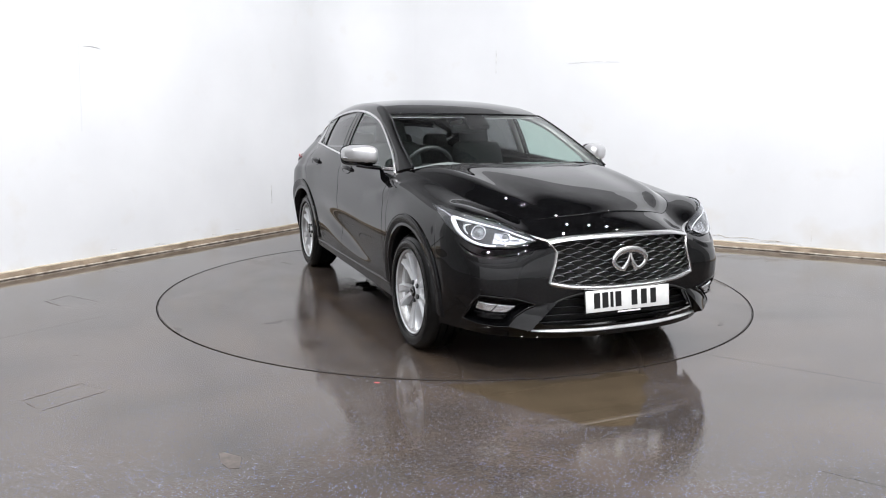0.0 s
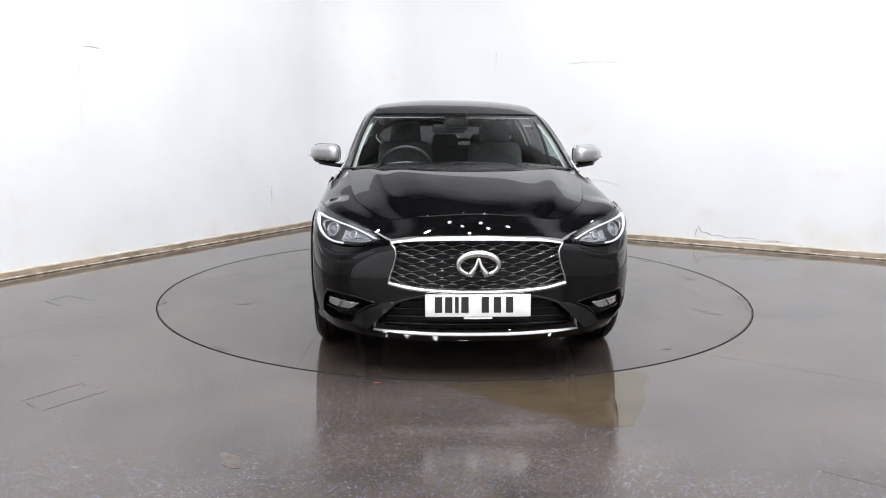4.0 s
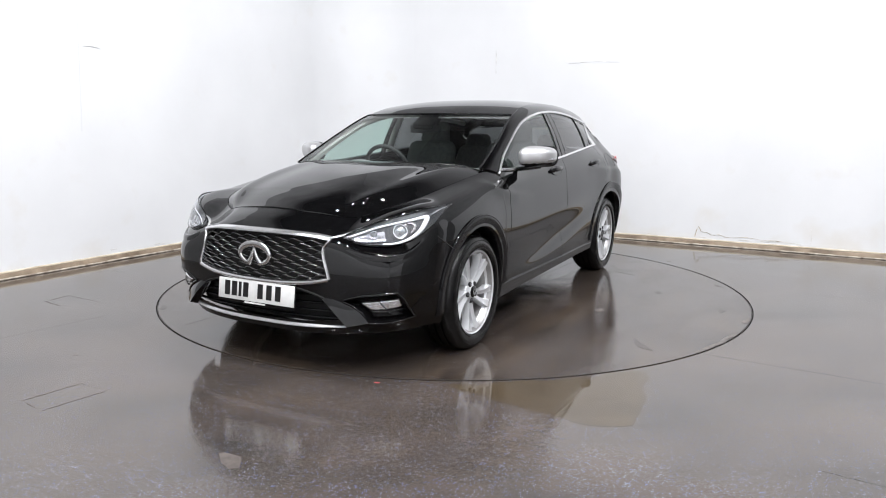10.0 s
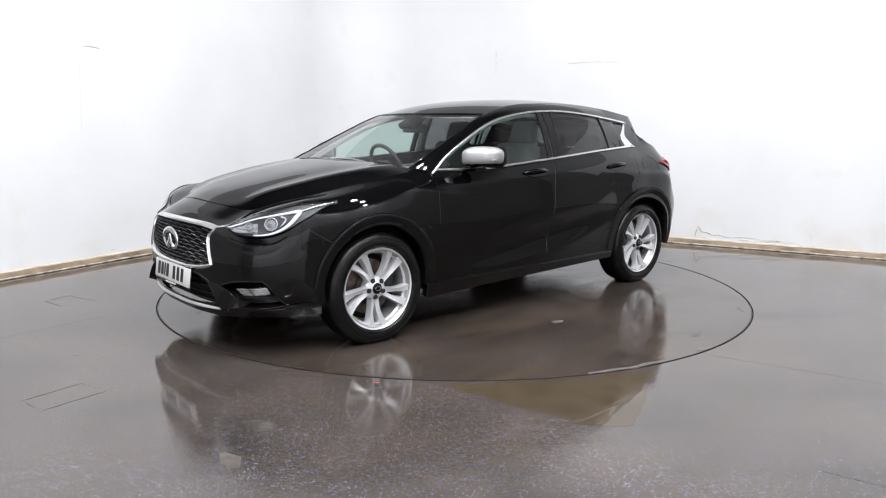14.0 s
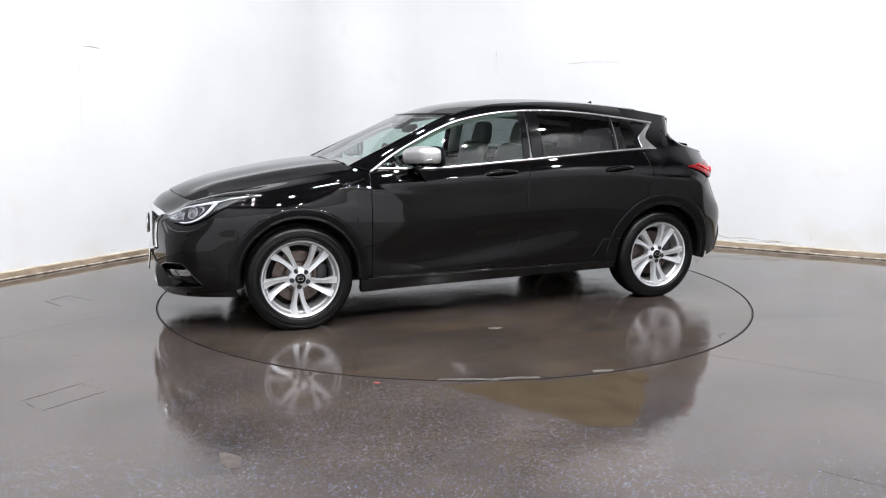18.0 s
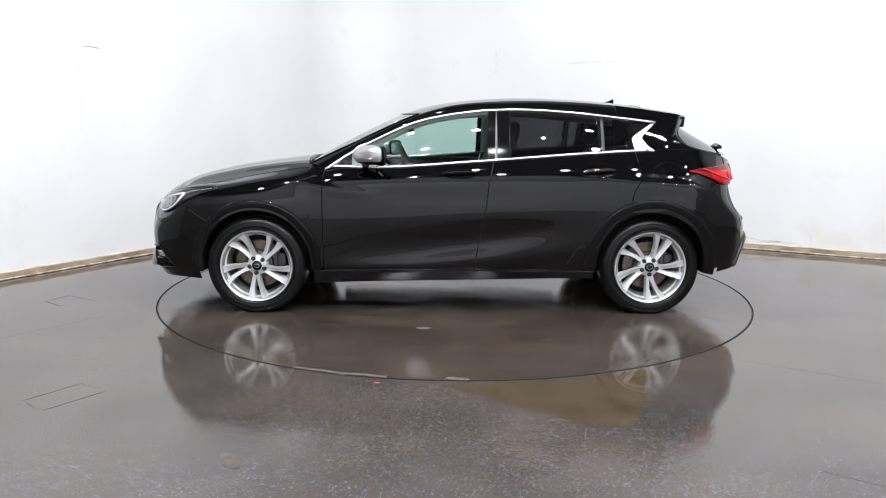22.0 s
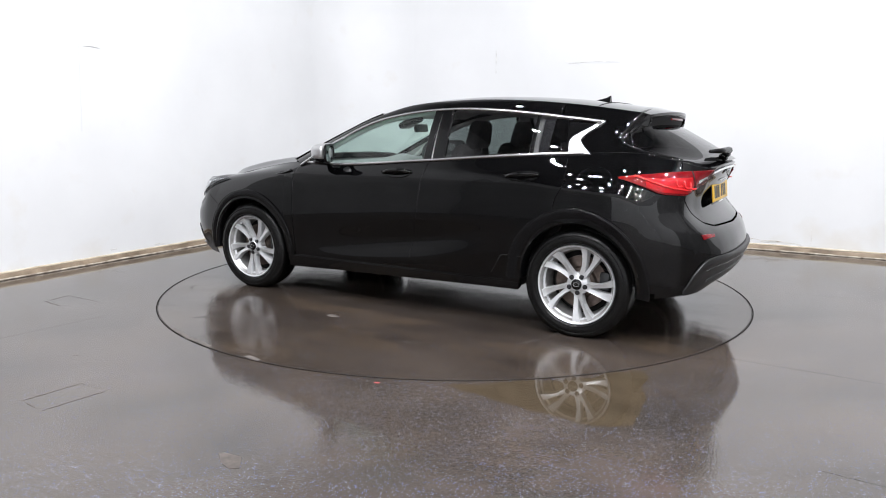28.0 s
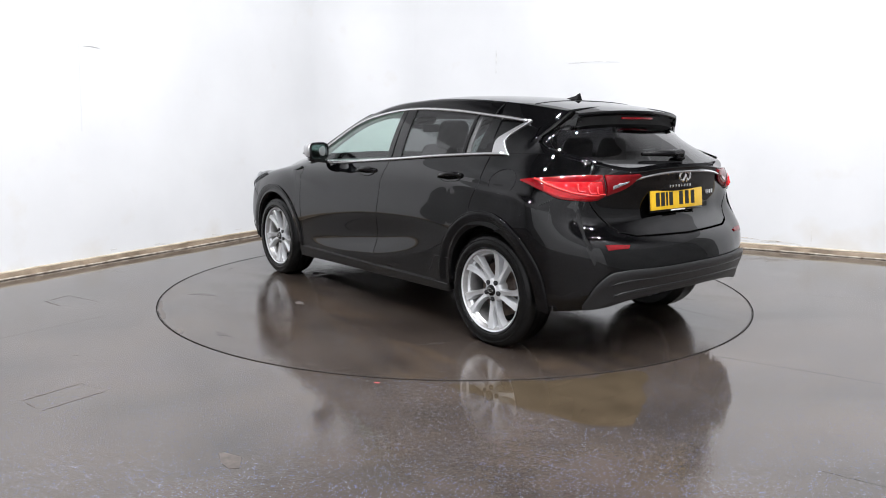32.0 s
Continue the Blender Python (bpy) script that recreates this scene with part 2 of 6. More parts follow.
SIDE_Z = [(.22,) * 6, (.30, .31, .315, .368, .455, .36), (.44, .40, .385, .468, .580, .50), (.62, .622, .645, .686, .675, .65), (.78, .79, .79, .80, .82, .81), (.875, .905, .915, .93, .945, .96),
          (.93, .985, .987, 1.032, 1.085, 1.108)]
REAR = {  # behind the wheel, corner, outer, quarter, middle
    0: [(-1.72, .862, .266), (-1.980, .733, .306), (-2.065, .50, .344), (-2.105, .26, .362), (-2.115, 0, .364)],
    1: [(-1.72, .876, .325), (-1.995, .735, .364), (-2.095, .50, .404), (-2.135, .26, .416), (-2.145, 0, .417)],
    2: [(-1.72, .893, .46), (-2.010, .735, .475), (-2.115, .50, .485), (-2.155, .26, .49), (-2.165, 0, .49)],
    3: [(-1.72, .906, .63), (-1.985, .758, .64), (-2.090, .50, .62), (-2.125, .26, .62), (-2.135, 0, .62)],
    4: [(-1.72, .896, .79), (-1.897, .752, .79), (-1.952, .50, .79), (-1.977, .26, .79), (-1.985, 0, .79)],
    5: [(-1.72, .83, .96), (-1.897, .70, .94), (-1.974, .48, .94), (-2.010, .26, .94), (-2.020, 0, .94)],
    6: [(-1.72, .70, 1.105), (-1.880, .625, 1.065), (-2.012, .43, 1.025), (-2.050, .24, 1.040), (-2.060, 0, 1.045)]}
NLEV = 7
LEV = []
for k in range(NLEV):
    side = [(x - (0.02 if k == 6 and x > 0.9 else 0), y, z) for x, y, z in zip(SIDE_X, SIDE_Y[k], SIDE_Z[k])]
    row = FRONT[k] + side + REAR[k]
    f1, r1 = row[1], row[-2]
    LEV.append(Curve([(f1[0], -f1[1], f1[2])] + row + [(r1[0], -r1[1], r1[2])]))
S_MAX = 16.0


def surf(s, v):
    """Points of the left half of the body; s along the feature lines (0 to 16), v across them (0 to 6)."""
    s, v = np.broadcast_arrays(np.asarray(s, float), np.asarray(v, float))
    sh = s.shape
    s, v = s.ravel(), v.ravel()
    C = np.stack([c.at(s + 1) for c in LEV], 1)
    h = np.linalg.norm(np.diff(C, axis=1), axis=2) + 1e-9
    d = np.diff(C, axis=1) / h[..., None]
    m = np.empty_like(C)
    m[:, 1:-1] = (d[:, :-1] * h[:, 1:, None] + d[:, 1:] * h[:, :-1, None]) / (h[:, 1:] + h[:, :-1])[..., None]
    m[:, 0], m[:, -1] = d[:, 0], d[:, -1]
    i = np.clip(np.floor(v).astype(int), 0, NLEV - 2)
    u = (v - i)[:, None]
    r = np.arange(len(s))
    hh = h[r, i][:, None]
    out = ((1 + 2 * u) * (1 - u) ** 2 * C[r, i] + u * (1 - u) ** 2 * hh * m[r, i]
           + u * u * (3 - 2 * u) * C[r, i + 1] + u * u * (u - 1) * hh * m[r, i + 1])
    return out.reshape(*sh, 3)


DS, DV = np.linspace(0, S_MAX, 961), np.linspace(0, 6, 121)
DENSE = surf(DS[:, None], DV[None, :])
DN = grid_normals(DENSE)
FLAT, FLATN = DENSE.reshape(-1, 3), DN.reshape(-1, 3)


def onto(P, off=0.0):
    """The points of the body nearest to P (left half), lifted by off; the rest of P is kept along the surface."""
    P = np.asarray(P, float)
    sh = P.shape
    Q = P.reshape(-1, 3)
    out = np.empty_like(Q)
    for a, p in enumerate(Q):
        sg = -1.0 if p[1] < 0 else 1.0
        p = p * (1, sg, 1)
        i = int(((FLAT - p) ** 2).sum(1).argmin())
        d = p - FLAT[i]
        n = FLATN[i]
        out[a] = (FLAT[i] + d - n * d.dot(n) + n * off) * (1, sg, 1)
    return out.reshape(sh)


def on_yz(y, z, off=0.0, rear=False, s_lim=4.6):
    """The point of the front (or rear) with that y and z."""
    ok = (DS < s_lim) if not rear else (DS > 12.4)
    sub, subn = DENSE[ok].reshape(-1, 3), DN[ok].reshape(-1, 3)
    sg = -1.0 if y < 0 else 1.0
    i = int(((sub[:, 1] - abs(y)) ** 2 + (sub[:, 2] - z) ** 2).argmin())
    p, n = sub[i].copy(), subn[i]
    d = np.array([0, abs(y) - p[1], z - p[2]])
    if abs(n[0]) > 0.2:
        d[0] = -(n[1] * d[1] + n[2] * d[2]) / n[0]
    p = p + d + n * off
    return p * (1, sg, 1)


def on_xz(x, z, off=0.0):
    """The point of the left side with that x and z."""
    i = int(((FLAT[:, 0] - x) ** 2 + (FLAT[:, 2] - z) ** 2 + (FLAT[:, 1] < 0.4) * 9).argmin())
    p, n = FLAT[i].copy(), FLATN[i]
    d = np.array([x - p[0], 0, z - p[2]])
    d[1] = -(n[0] * d[0] + n[2] * d[2]) / max(n[1], 0.3)
    return p + d + n * off


MID_X = surf(DS, np.full(len(DS), 3.5))[:, 0]


def s_of(x):
    return float(np.interp(-x, -MID_X[(DS > 3)], DS[DS > 3]))


def v_of(s, z):
    col = surf(np.full(121, s), DV)[:, 2]
    return float(np.interp(z, col, DV))


def side_panel(xs, lows, v_top=6.0, nv=56):
    """A grid of the left side: columns at xs (front to rear), each from its own low z up to level v_top."""
    G = []
    for x, lo in zip(xs, lows):
        s = s_of(x)
        v0 = v_of(s, lo)
        G.append(surf(np.full(nv, s), np.linspace(v0, v_top, nv)))
    G = np.array(G)
    # shoulder creases: one from the wing into the front door, one under the rear window to the tail lamp
    x, z = G[:, :, 0], G[:, :, 2]
    d = z - np.interp(x, [.45, .79, .914, 1.11, 1.3], [.800, .838, .864, .923, .95])
    G[:, :, 1] += 0.008 * np.exp(-(d / np.where(d > 0, .020, .050)) ** 2) * np.interp(x, [.45, .75, 1.05, 1.25], [0, 1, 1, 0])
    d = z - np.interp(x, [-1.80, -1.70, -1.60, -1.48, -1.27, -1.0], [.815, .845, .880, .886, .896, .925])
    G[:, :, 1] += 0.010 * np.exp(-(d / np.where(d > 0, .022, .055)) ** 2) * np.interp(x, [-1.80, -1.66, -1.30, -1.0, -.75], [0, 1, 1, .6, 0])
    return G


def rear_cut(G, amount):
    """Bends the joint between rear door and rear quarter."""
    G[:, :, 0] += amount[:, None] * np.interp(G[:, :, 2], [.70, .78, .84, .90, .94, 1.0, 1.09], [.050, .050, .036, .0, -.011, -.005, .012])


WHEEL_R, AXLE_F, AXLE_R, HUB_Z, ARCH_Z, ARCH = 0.338, 1.35, -1.35, 0.313, 0.326, 0.375


def arch_z(x, ax, r=ARCH, sill=0.285):
    d = r * r - (x - ax) ** 2
    return max(sill, ARCH_Z + math.sqrt(d)) if d > 0 else sill


def spread(a, b, n, ends=0.0):
    """n numbers from a to b, crowded at both ends when ends is 1."""
    t = np.linspace(0, 1, n)
    return a + (b - a) * ((1 - ends) * t + ends * (0.5 - 0.5 * np.cos(np.pi * t)))

CAR_SIZE = 0.9906      # the drawn car against the true one


def build_car():
    car = new("car")
    tagged(car, "black five-door crossover hatchback with chrome trim on a turntable", "car")
    P = "paint"
    # wings
    xs = np.concatenate([spread(1.735, 0.965, 48, 0.8), [0.95, 0.925, 0.905, 0.893]])
    G = side_panel(xs, [arch_z(x, AXLE_F, sill=0.30) for x in xs])
    both("front_wing", *sheet(G, 0), P, car)
    ln = np.array([on_xz(x, z, 0.0012) for x, z in np.linspace((1.80, .70), (1.66, .615), 14)])
    both("bumper_joint", *tube(ln, 0.0018, 5), "gap", car)
    # front doors
    xs = np.linspace(0.888, -0.206, 44)
    G = side_panel(xs, [0.268] * len(xs))
    tw = np.linspace(0, 1, len(xs))
    G[:, :, 0] += (tw[:, None]) * np.interp(G[:, :, 2], [0.3, 0.42, 0.56, 0.72, 0.88, 1.05], [0.066, 0.05, 0.02, -0.008, -0.024, -0.066])
    both("front_door", *sheet(G), P, car)
    # rear doors, cut round the wheel arch
    xs = np.concatenate([np.linspace(-0.210, -0.93, 24), spread(-0.945, -1.245, 22, 0.5)])
    G = side_panel(xs, [arch_z(x, AXLE_R, sill=0.272) for x in xs])
    tw = np.clip(1 - np.linspace(0, 2, len(xs)), 0, 1)
    G[:, :, 0] += (tw[:, None]) * np.interp(G[:, :, 2], [0.3, 0.42, 0.56, 0.72, 0.88, 1.05], [0.066, 0.05, 0.02, -0.008, -0.024, -0.066])
    rear_cut(G, np.clip((-.945 - xs) / .30, 0, 1) ** 1.5)
    both("rear_door", *sheet(G), P, car)
    # rear quarters
    xs = np.concatenate([spread(-1.250, -1.73, 34, 0.6), np.linspace(-1.74, -1.805, 9)])
    G = side_panel(xs, [arch_z(x, AXLE_R, sill=0.31) for x in xs])
    rear_cut(G, np.clip((xs + 1.62) / .37, 0, 1) ** 1.2)
    both("rear_quarter", *sheet(G, 0), P, car)
    ln = np.array([on_xz(x, z, 0.001) for x, z in np.linspace((-1.79, .884), (-1.766, .866), 4).tolist() + np.linspace((-1.755, .860), (-1.635, .785), 10).tolist()])
    both("rear_bumper_joint", *tube(ln, 0.002, 5), "gap", car)
    # sills
    G = np.array([surf(np.full(8, q), np.linspace(0.02, v_of(q, 0.284), 8)) for q in np.linspace(s_of(0.96), s_of(-0.96), 40)])
    G[:, :, 2] -= np.linspace(0.026, -0.012, 40)[:, None] * np.linspace(1, 0, 8)[None, :]
    G[:, :, 1] += 0.006
    both("sill", *sheet(G, 0.05), "gloss", car, "gloss black sill")
    front(car)
    rear(car)
    greenhouse(car)
    arches(car)
    details(car)
    underbody(car)
    interior(car)
    for ax in (AXLE_F, AXLE_R):
        for sd in (1, -1):
            wheel(car, ax, sd)
    for ob in car.children_recursive:
        ob.data.transform(Matrix.Scale(CAR_SIZE, 4))
    return car


def mirror_grid(Gl, front=True):
    """One grid from a left-hand grid that starts (front) or ends (rear) at the middle."""
    R = Gl * (1, -1, 1)
    return np.concatenate([R[::-1], Gl[1:]]) if front else np.concatenate([Gl, R[::-1][1:]])


GRILLE_TOP = [(0, .722), (.20, .719), (.34, .710), (.43, .696)]
GRILLE_SIDE = [(.43, .696), (.405, .655), (.412, .60), (.432, .54), (.443, .497)]
GRILLE_LOW = [(.443, .497), (.36, .478), (.22, .464), (0, .458)]


def in_poly(y, z, poly):
    inside = False
    for (a, b), (c, d) in zip(poly, poly[1:] + poly[:1]):
        if (b > z) != (d > z) and y < (c - a) * (z - b) / (d - b) + a:
            inside = not inside
    return inside


INTAKE = [(0, .436), (.30, .432), (.40, .40), (.50, .325), (.535, .292), (.30, .268), (0, .262)]

POCKET = [(2.164, .499, .390), (2.131, .608, .422), (2.085, .690, .432), (2.040, .754, .435), (2.010, .775, .400), (1.975, .787, .345), (1.920, .794, .292),
          (2.035, .720, .277), (2.100, .623, .272), (2.120, .600, .330), (2.147, .553, .368)]


def front(car):
    # bumper skin with holes for grille and lower intake
    s = np.linspace(0, s_of(1.735), 210)
    v = np.linspace(0.0, 5.98, 150)
    Gl = surf(s[:, None], v[None, :])
    G = mirror_grid(Gl)
    holes = [GRILLE_TOP + GRILLE_SIDE[1:] + GRILLE_LOW[1:], INTAKE, [(b, c) for a, b, c in POCKET]]
    keep = np.ones((G.shape[0] - 1, G.shape[1] - 1), bool)
    for i in range(keep.shape[0]):
        for j in range(keep.shape[1]):
            c = (G[i, j] + G[i + 1, j + 1]) / 2
            if c[0] > 1.85 and any(in_poly(abs(c[1]), c[2], h) for h in holes):
                keep[i, j] = False
    N = grid_normals(G)
    verts, faces = sheet(G, 0, keep, N)
    mesh_ob("front_bumper", verts, faces, "paint", car)

    # grille: surround, backing, waved bars, emblem
    def strip(pts, width, off, depth, name, material, label, w_fn=None, lower=0.0):
        """A bright strip along (y, z) points of the nose."""
        c = Curve([(0, a, b) for a, b in pts]).even(40)
        prof = [(-0.5, -depth), (-0.5, lower), (-0.25, off * 0.8 + lower * .8), (0.0, off + lower * .5), (0.25, off * 0.8 + lower * .2), (0.5, 0.0), (0.5, -depth)]
        t = np.gradient(c, axis=0)
        t /= np.linalg.norm(t, axis=1, keepdims=True)
        G = []
        for i in range(len(c)):
            nrm = np.array([0, -t[i, 2], t[i, 1]])
            w = width * (w_fn(i / (len(c) - 1)) if w_fn else 1)
            G.append([on_yz(c[i, 1] + nrm[1] * a * w, c[i, 2] + nrm[2] * a * w) + np.array([o, 0, 0]) for a, o in prof])
        return np.array(G)

    full_top = [(-a, b) for a, b in GRILLE_TOP[::-1]] + GRILLE_TOP[1:]
    full_low = [(-a, b) for a, b in GRILLE_LOW] + GRILLE_LOW[::-1][1:]
    G = strip(full_top, 0.031, 0.016, 0.05, "", "", "", lambda u: 1.0 - 0.25 * abs(2 * u - 1))
    surround = mesh_ob("grille_frame", *sheet(G, 0), "satin_chrome", car, "bright chrome grille surround", sharp=50)
    G = strip(full_low, 0.026, 0.014, 0.05, "", "", "")
    mesh_ob("frame_lower_bar", *sheet(G, 0), "satin_chrome", surround, sharp=50)
    G = strip(GRILLE_SIDE, 0.013, 0.014, 0.05, "", "", "")
    both("frame_side_bar", *sheet(G, 0), "satin_chrome", surround, sharp=50)
    # wings of the surround that run into the headlamps
    G = strip([(.42, .700), (.455, .712), (.50, .728), (.56, .746)], 0.013, 0.006, 0.02, "", "", "", lambda u: 1.0 - 0.7 * u)
    both("frame_wing", *sheet(G, 0), "satin_chrome", surround, sharp=50)
    ys = np.linspace(-.45, .45, 46)
    G = np.array([[on_yz(y, z) - np.array([0.055, 0, 0]) for z in np.linspace(.44, .735, 8)] for y in ys])
    grille = mesh_ob("grille", *sheet(G, 0), "under", car, "black wave-pattern mesh grille")
    rows = 12
    for r in range(rows):
        f = (r + 0.5) / rows
        pts = []
        for y in np.linspace(-.43, .43, 110):
            ztop = np.interp(abs(y), [p[0] for p in GRILLE_TOP], [p[1] for p in GRILLE_TOP])
            zlow = np.interp(abs(y), [p[0] for p in GRILLE_LOW[::-1]], [p[1] for p in GRILLE_LOW[::-1]])
            z = zlow + (ztop - zlow) * f
            z += 0.0080 * math.sin(2 * math.pi * y / 0.100 + (math.pi if r % 2 else 0)) - 0.003
            lim = np.interp(z, [.497, .54, .60, .655, .696], [.443, .432, .412, .405, .43])
            if abs(y) < lim and zlow + 0.008 < z < ztop - 0.008:
                fx = 0.010 * math.sin(2 * math.pi * y / 0.100 + (math.pi if r % 2 else 0))
                pts.append(on_yz(y, z) - np.array([0.022 - fx, 0, 0]))
        if len(pts) > 4:
            vv, ff = tube(pts, 0.0046, 6)
            mesh_ob("grille_bar", vv, ff, "darkmetal", grille)
    emblem(car, on_yz(0, .598)[0] - 0.004, 0.0, .598, 0.137, 1, "front_emblem")
    # lower intake: backing, slats and bright lip
    G = np.array([[on_yz(y, z) - np.array([0.07, 0, 0]) for z in np.linspace(.25, .445, 6)] for y in np.linspace(-.54, .54, 40)])
    intake = mesh_ob("lower_intake", *sheet(G, 0), "under", car, "black lower air intake with slats")
    for z, w in ((.405, .40), (.365, .455), (.325, .50), (.288, .53)):
        pts = [on_yz(y, z) - np.array([0.03, 0, 0]) for y in np.linspace(-w, w, 40)]
        vv, ff = tube(pts, 0.011, 6, flat=0.55)
        mesh_ob("intake_slat", vv, ff, "satin", intake)
    pts = [(y, .252 - 0.012 * (1 - (y / .53) ** 2)) for y in np.linspace(-.53, .53, 9)]
    G = strip(pts, 0.016, 0.004, 0.02, "", "", "", lambda u: 0.35 + 0.65 * min(1, 6 * min(u, 1 - u)), lower=0.013)
    mesh_ob("chin_strip", *sheet(G, 0), "brushed", car, "polished metal strip along the chin", sharp=50)
    # chin spoiler beneath
    pts = [on_yz(y, .215) - np.array([0.03, 0, 0]) for y in np.linspace(-.5, .5, 30)]
    vv, ff = tube(pts, 0.022, 8, flat=0.8)
    mesh_ob("chin", vv, ff, "satin", car, "satin black chin lip")
    # fog lamp pockets: real recesses with a lamp inside
    loop = np.concatenate([np.linspace(a, b, 7)[:-1] for a, b in zip(np.array(POCKET), np.array(POCKET[1:] + POCKET[:1]))])
    rim = onto(loop, 0.001)
    n = len(rim)
    mid = rim.mean(0)
    back = mid + (rim - mid) * (0.82, 0.80, 0.72) - (0.050, 0.012, 0.0)
    vs = np.concatenate([rim, rim * 0.35 + back * 0.65 + (0.006, 0, 0), back, [back.mean(0)]])
    fs = [(k * n + i, k * n + (i + 1) % n, (k + 1) * n + (i + 1) % n, (k + 1) * n + i) for k in (0, 1) for i in range(n)]
    fs += [(2 * n + i, 2 * n + (i + 1) % n, 3 * n) for i in range(n)]
    pocket = both("fog_pocket", vs, fs, "satin", car, "deep satin black fog lamp pocket", sharp=40)
    C1 = Curve([(2.133, .600, .379), (2.085, .69, .386), (2.022, .762, .394)]).even(16)
    C2 = Curve([(2.110, .645, .345), (2.075, .70, .347), (2.003, .770, .356)]).even(16)
    w = np.linspace(1, 0, 5)[None, :, None]
    G = onto(C1[:, None] * (1 - w) + C2[:, None] * w, -0.014)
    for ob, sd in zip(pocket, (1, -1)):
        both("fog_lamp", *sheet(G, 0.02), "lampsilver", ob, "clear fog lamp with silver reflector", sides=(sd,))
        both("pocket_rim", *tube(rim, 0.0062, 6, closed=True), "paint", ob, sides=(sd,))
        for k in (7,):
            both("lamp_rib", *tube(G[k] + (0.003, 0.002, 0), 0.003, 5), "lampdark", ob, sides=(sd,))
        shelf = onto(np.linspace((2.105, .64, .338), (1.995, .772, .345), 12), -0.010)
        both("pocket_shelf", *tube(shelf, 0.008, 6, flat=0.5), "gloss", ob, sides=(sd,))
    # bright-edged blade between the intake and the fog lamp
    inner = np.linspace((2.196, .392, .404), (2.188, .545, .264), 14)
    outer = np.linspace((2.158, .502, .389), (2.118, .632, .278), 14)
    inner += np.sin(np.linspace(0, np.pi, 14))[:, None] * (0.006, 0, 0.006)
    outer += np.sin(np.linspace(0, np.pi, 14))[:, None] * (0.0, 0.010, 0.012)
    w = np.linspace(0, 1, 7)[None, :, None]
    G = inner[:, None] * (1 - w) + outer[:, None] * w + np.sin(np.pi * w) * (0.004, 0, 0)
    both("bumper_blade", *sheet(G, 0.045), "paint", car, sharp=40)
    # swage below the headlamp that runs into the wing
    sw = onto(Curve([(2.10, .49, .655), (2.085, .60, .632), (2.04, .69, .622), (1.97, .765, .640), (1.88, .81, .690)]).even(30), 0.0)
    low = onto(Curve([(2.11, .48, .64), (2.10, .60, .600), (2.05, .70, .585), (1.97, .78, .605), (1.87, .82, .665)]).even(30), 0.0)
    w = np.linspace(0, 1, 7)[None, :, None]
    prof = np.sin(np.pi * np.linspace(0, 1, 7) ** 0.6)[None, :, None] * np.sin(np.pi * np.linspace(0, 1, 30))[:, None, None]
    G = onto(sw[:, None] * (1 - w) + low[:, None] * w, 0.001)
    G = G + (onto(G, 0.01) - onto(G, 0.0)) * prof * 0.9
    both("lamp_swage", *sheet(G, 0), "paint", car)
    edge_in = [(-a, b) for a, b in INTAKE[:5][::-1]] + INTAKE[1:5]
    pts = [on_yz(q[1], q[2]) + np.array([0.001, 0, 0]) for q in Curve([(0, a, b) for a, b in edge_in]).even(90)]
    mesh_ob("intake_edge", *tube(pts, 0.006, 6), "under", intake)
    # bonnet
    hood(car)
    headlamps(car)
    plate(car, on_yz(0, .395)[0] + 0.016, .395, -7, 1, "plate_white", "front_number_plate", "white number plate with black marks")


def emblem(car, x, y, z, w, facing, name):
    """An oval band, open at its foot, with a peak that rises from the opening; a plain bright shape."""
    sg = facing
    k = w / 0.115
    ring = [(x + sg * 0.02, y + w * 0.72 * math.sin(t), z + w * 0.40 * math.cos(t)) for t in np.linspace(-math.pi + 0.42, math.pi - 0.42, 49)]
    vv, ff = tube(ring, lambda u: k * (0.0125 - 0.0035 * math.cos(2 * math.pi * u)), 8, flat=0.6, up=Vector((1, 0, 0)))
    ob = mesh_ob(name, vv, ff, "satin_chrome", car, "open oval bright metal badge")
    for sd in (1, -1):
        pts = [(x + sg * 0.021, y + sd * 0.32 * w, z - w * 0.385), (x + sg * 0.024, y + sd * 0.12 * w, z - w * 0.09), (x + sg * 0.022, y + sd * 0.012 * w, z + w * 0.25)]
        vv, ff = tube(Curve(pts).even(9), lambda u: k * (0.0155 - 0.011 * u), 6, flat=0.6, up=Vector((1, 0, 0)))
        mesh_ob("badge_peak", vv, ff, "satin_chrome", ob)
    return ob


def plate(car, x, z, tilt, facing, material, name, label):
    """A number plate; its marks are plain bars."""
    m = pose(x, 0, z, 0, tilt * facing, 0)
    pl = part(name, box_bm((0.008, 0.52, 0.111), m, 0.004), material, car, label)
    bars = [-.195, -.145, -.105, -.065, .035, .095, .155]
    for i, y in enumerate(bars):
        w = .018 if i == 2 else .036
        part("plate_mark", box_bm((0.002, w, 0.078), m @ pose(facing * 0.0046, facing * y, 0.004), 0), "ink", pl)
    part("plate_line", box_bm((0.004, 0.14, 0.008), m @ pose(facing * 0.0046, 0, -0.062), 0), "plate_white", pl)
    part("plate_surround", box_bm((0.006, 0.53, 0.13), m @ pose(-facing * 0.006, 0, -0.004), 0.003), "gloss", pl)


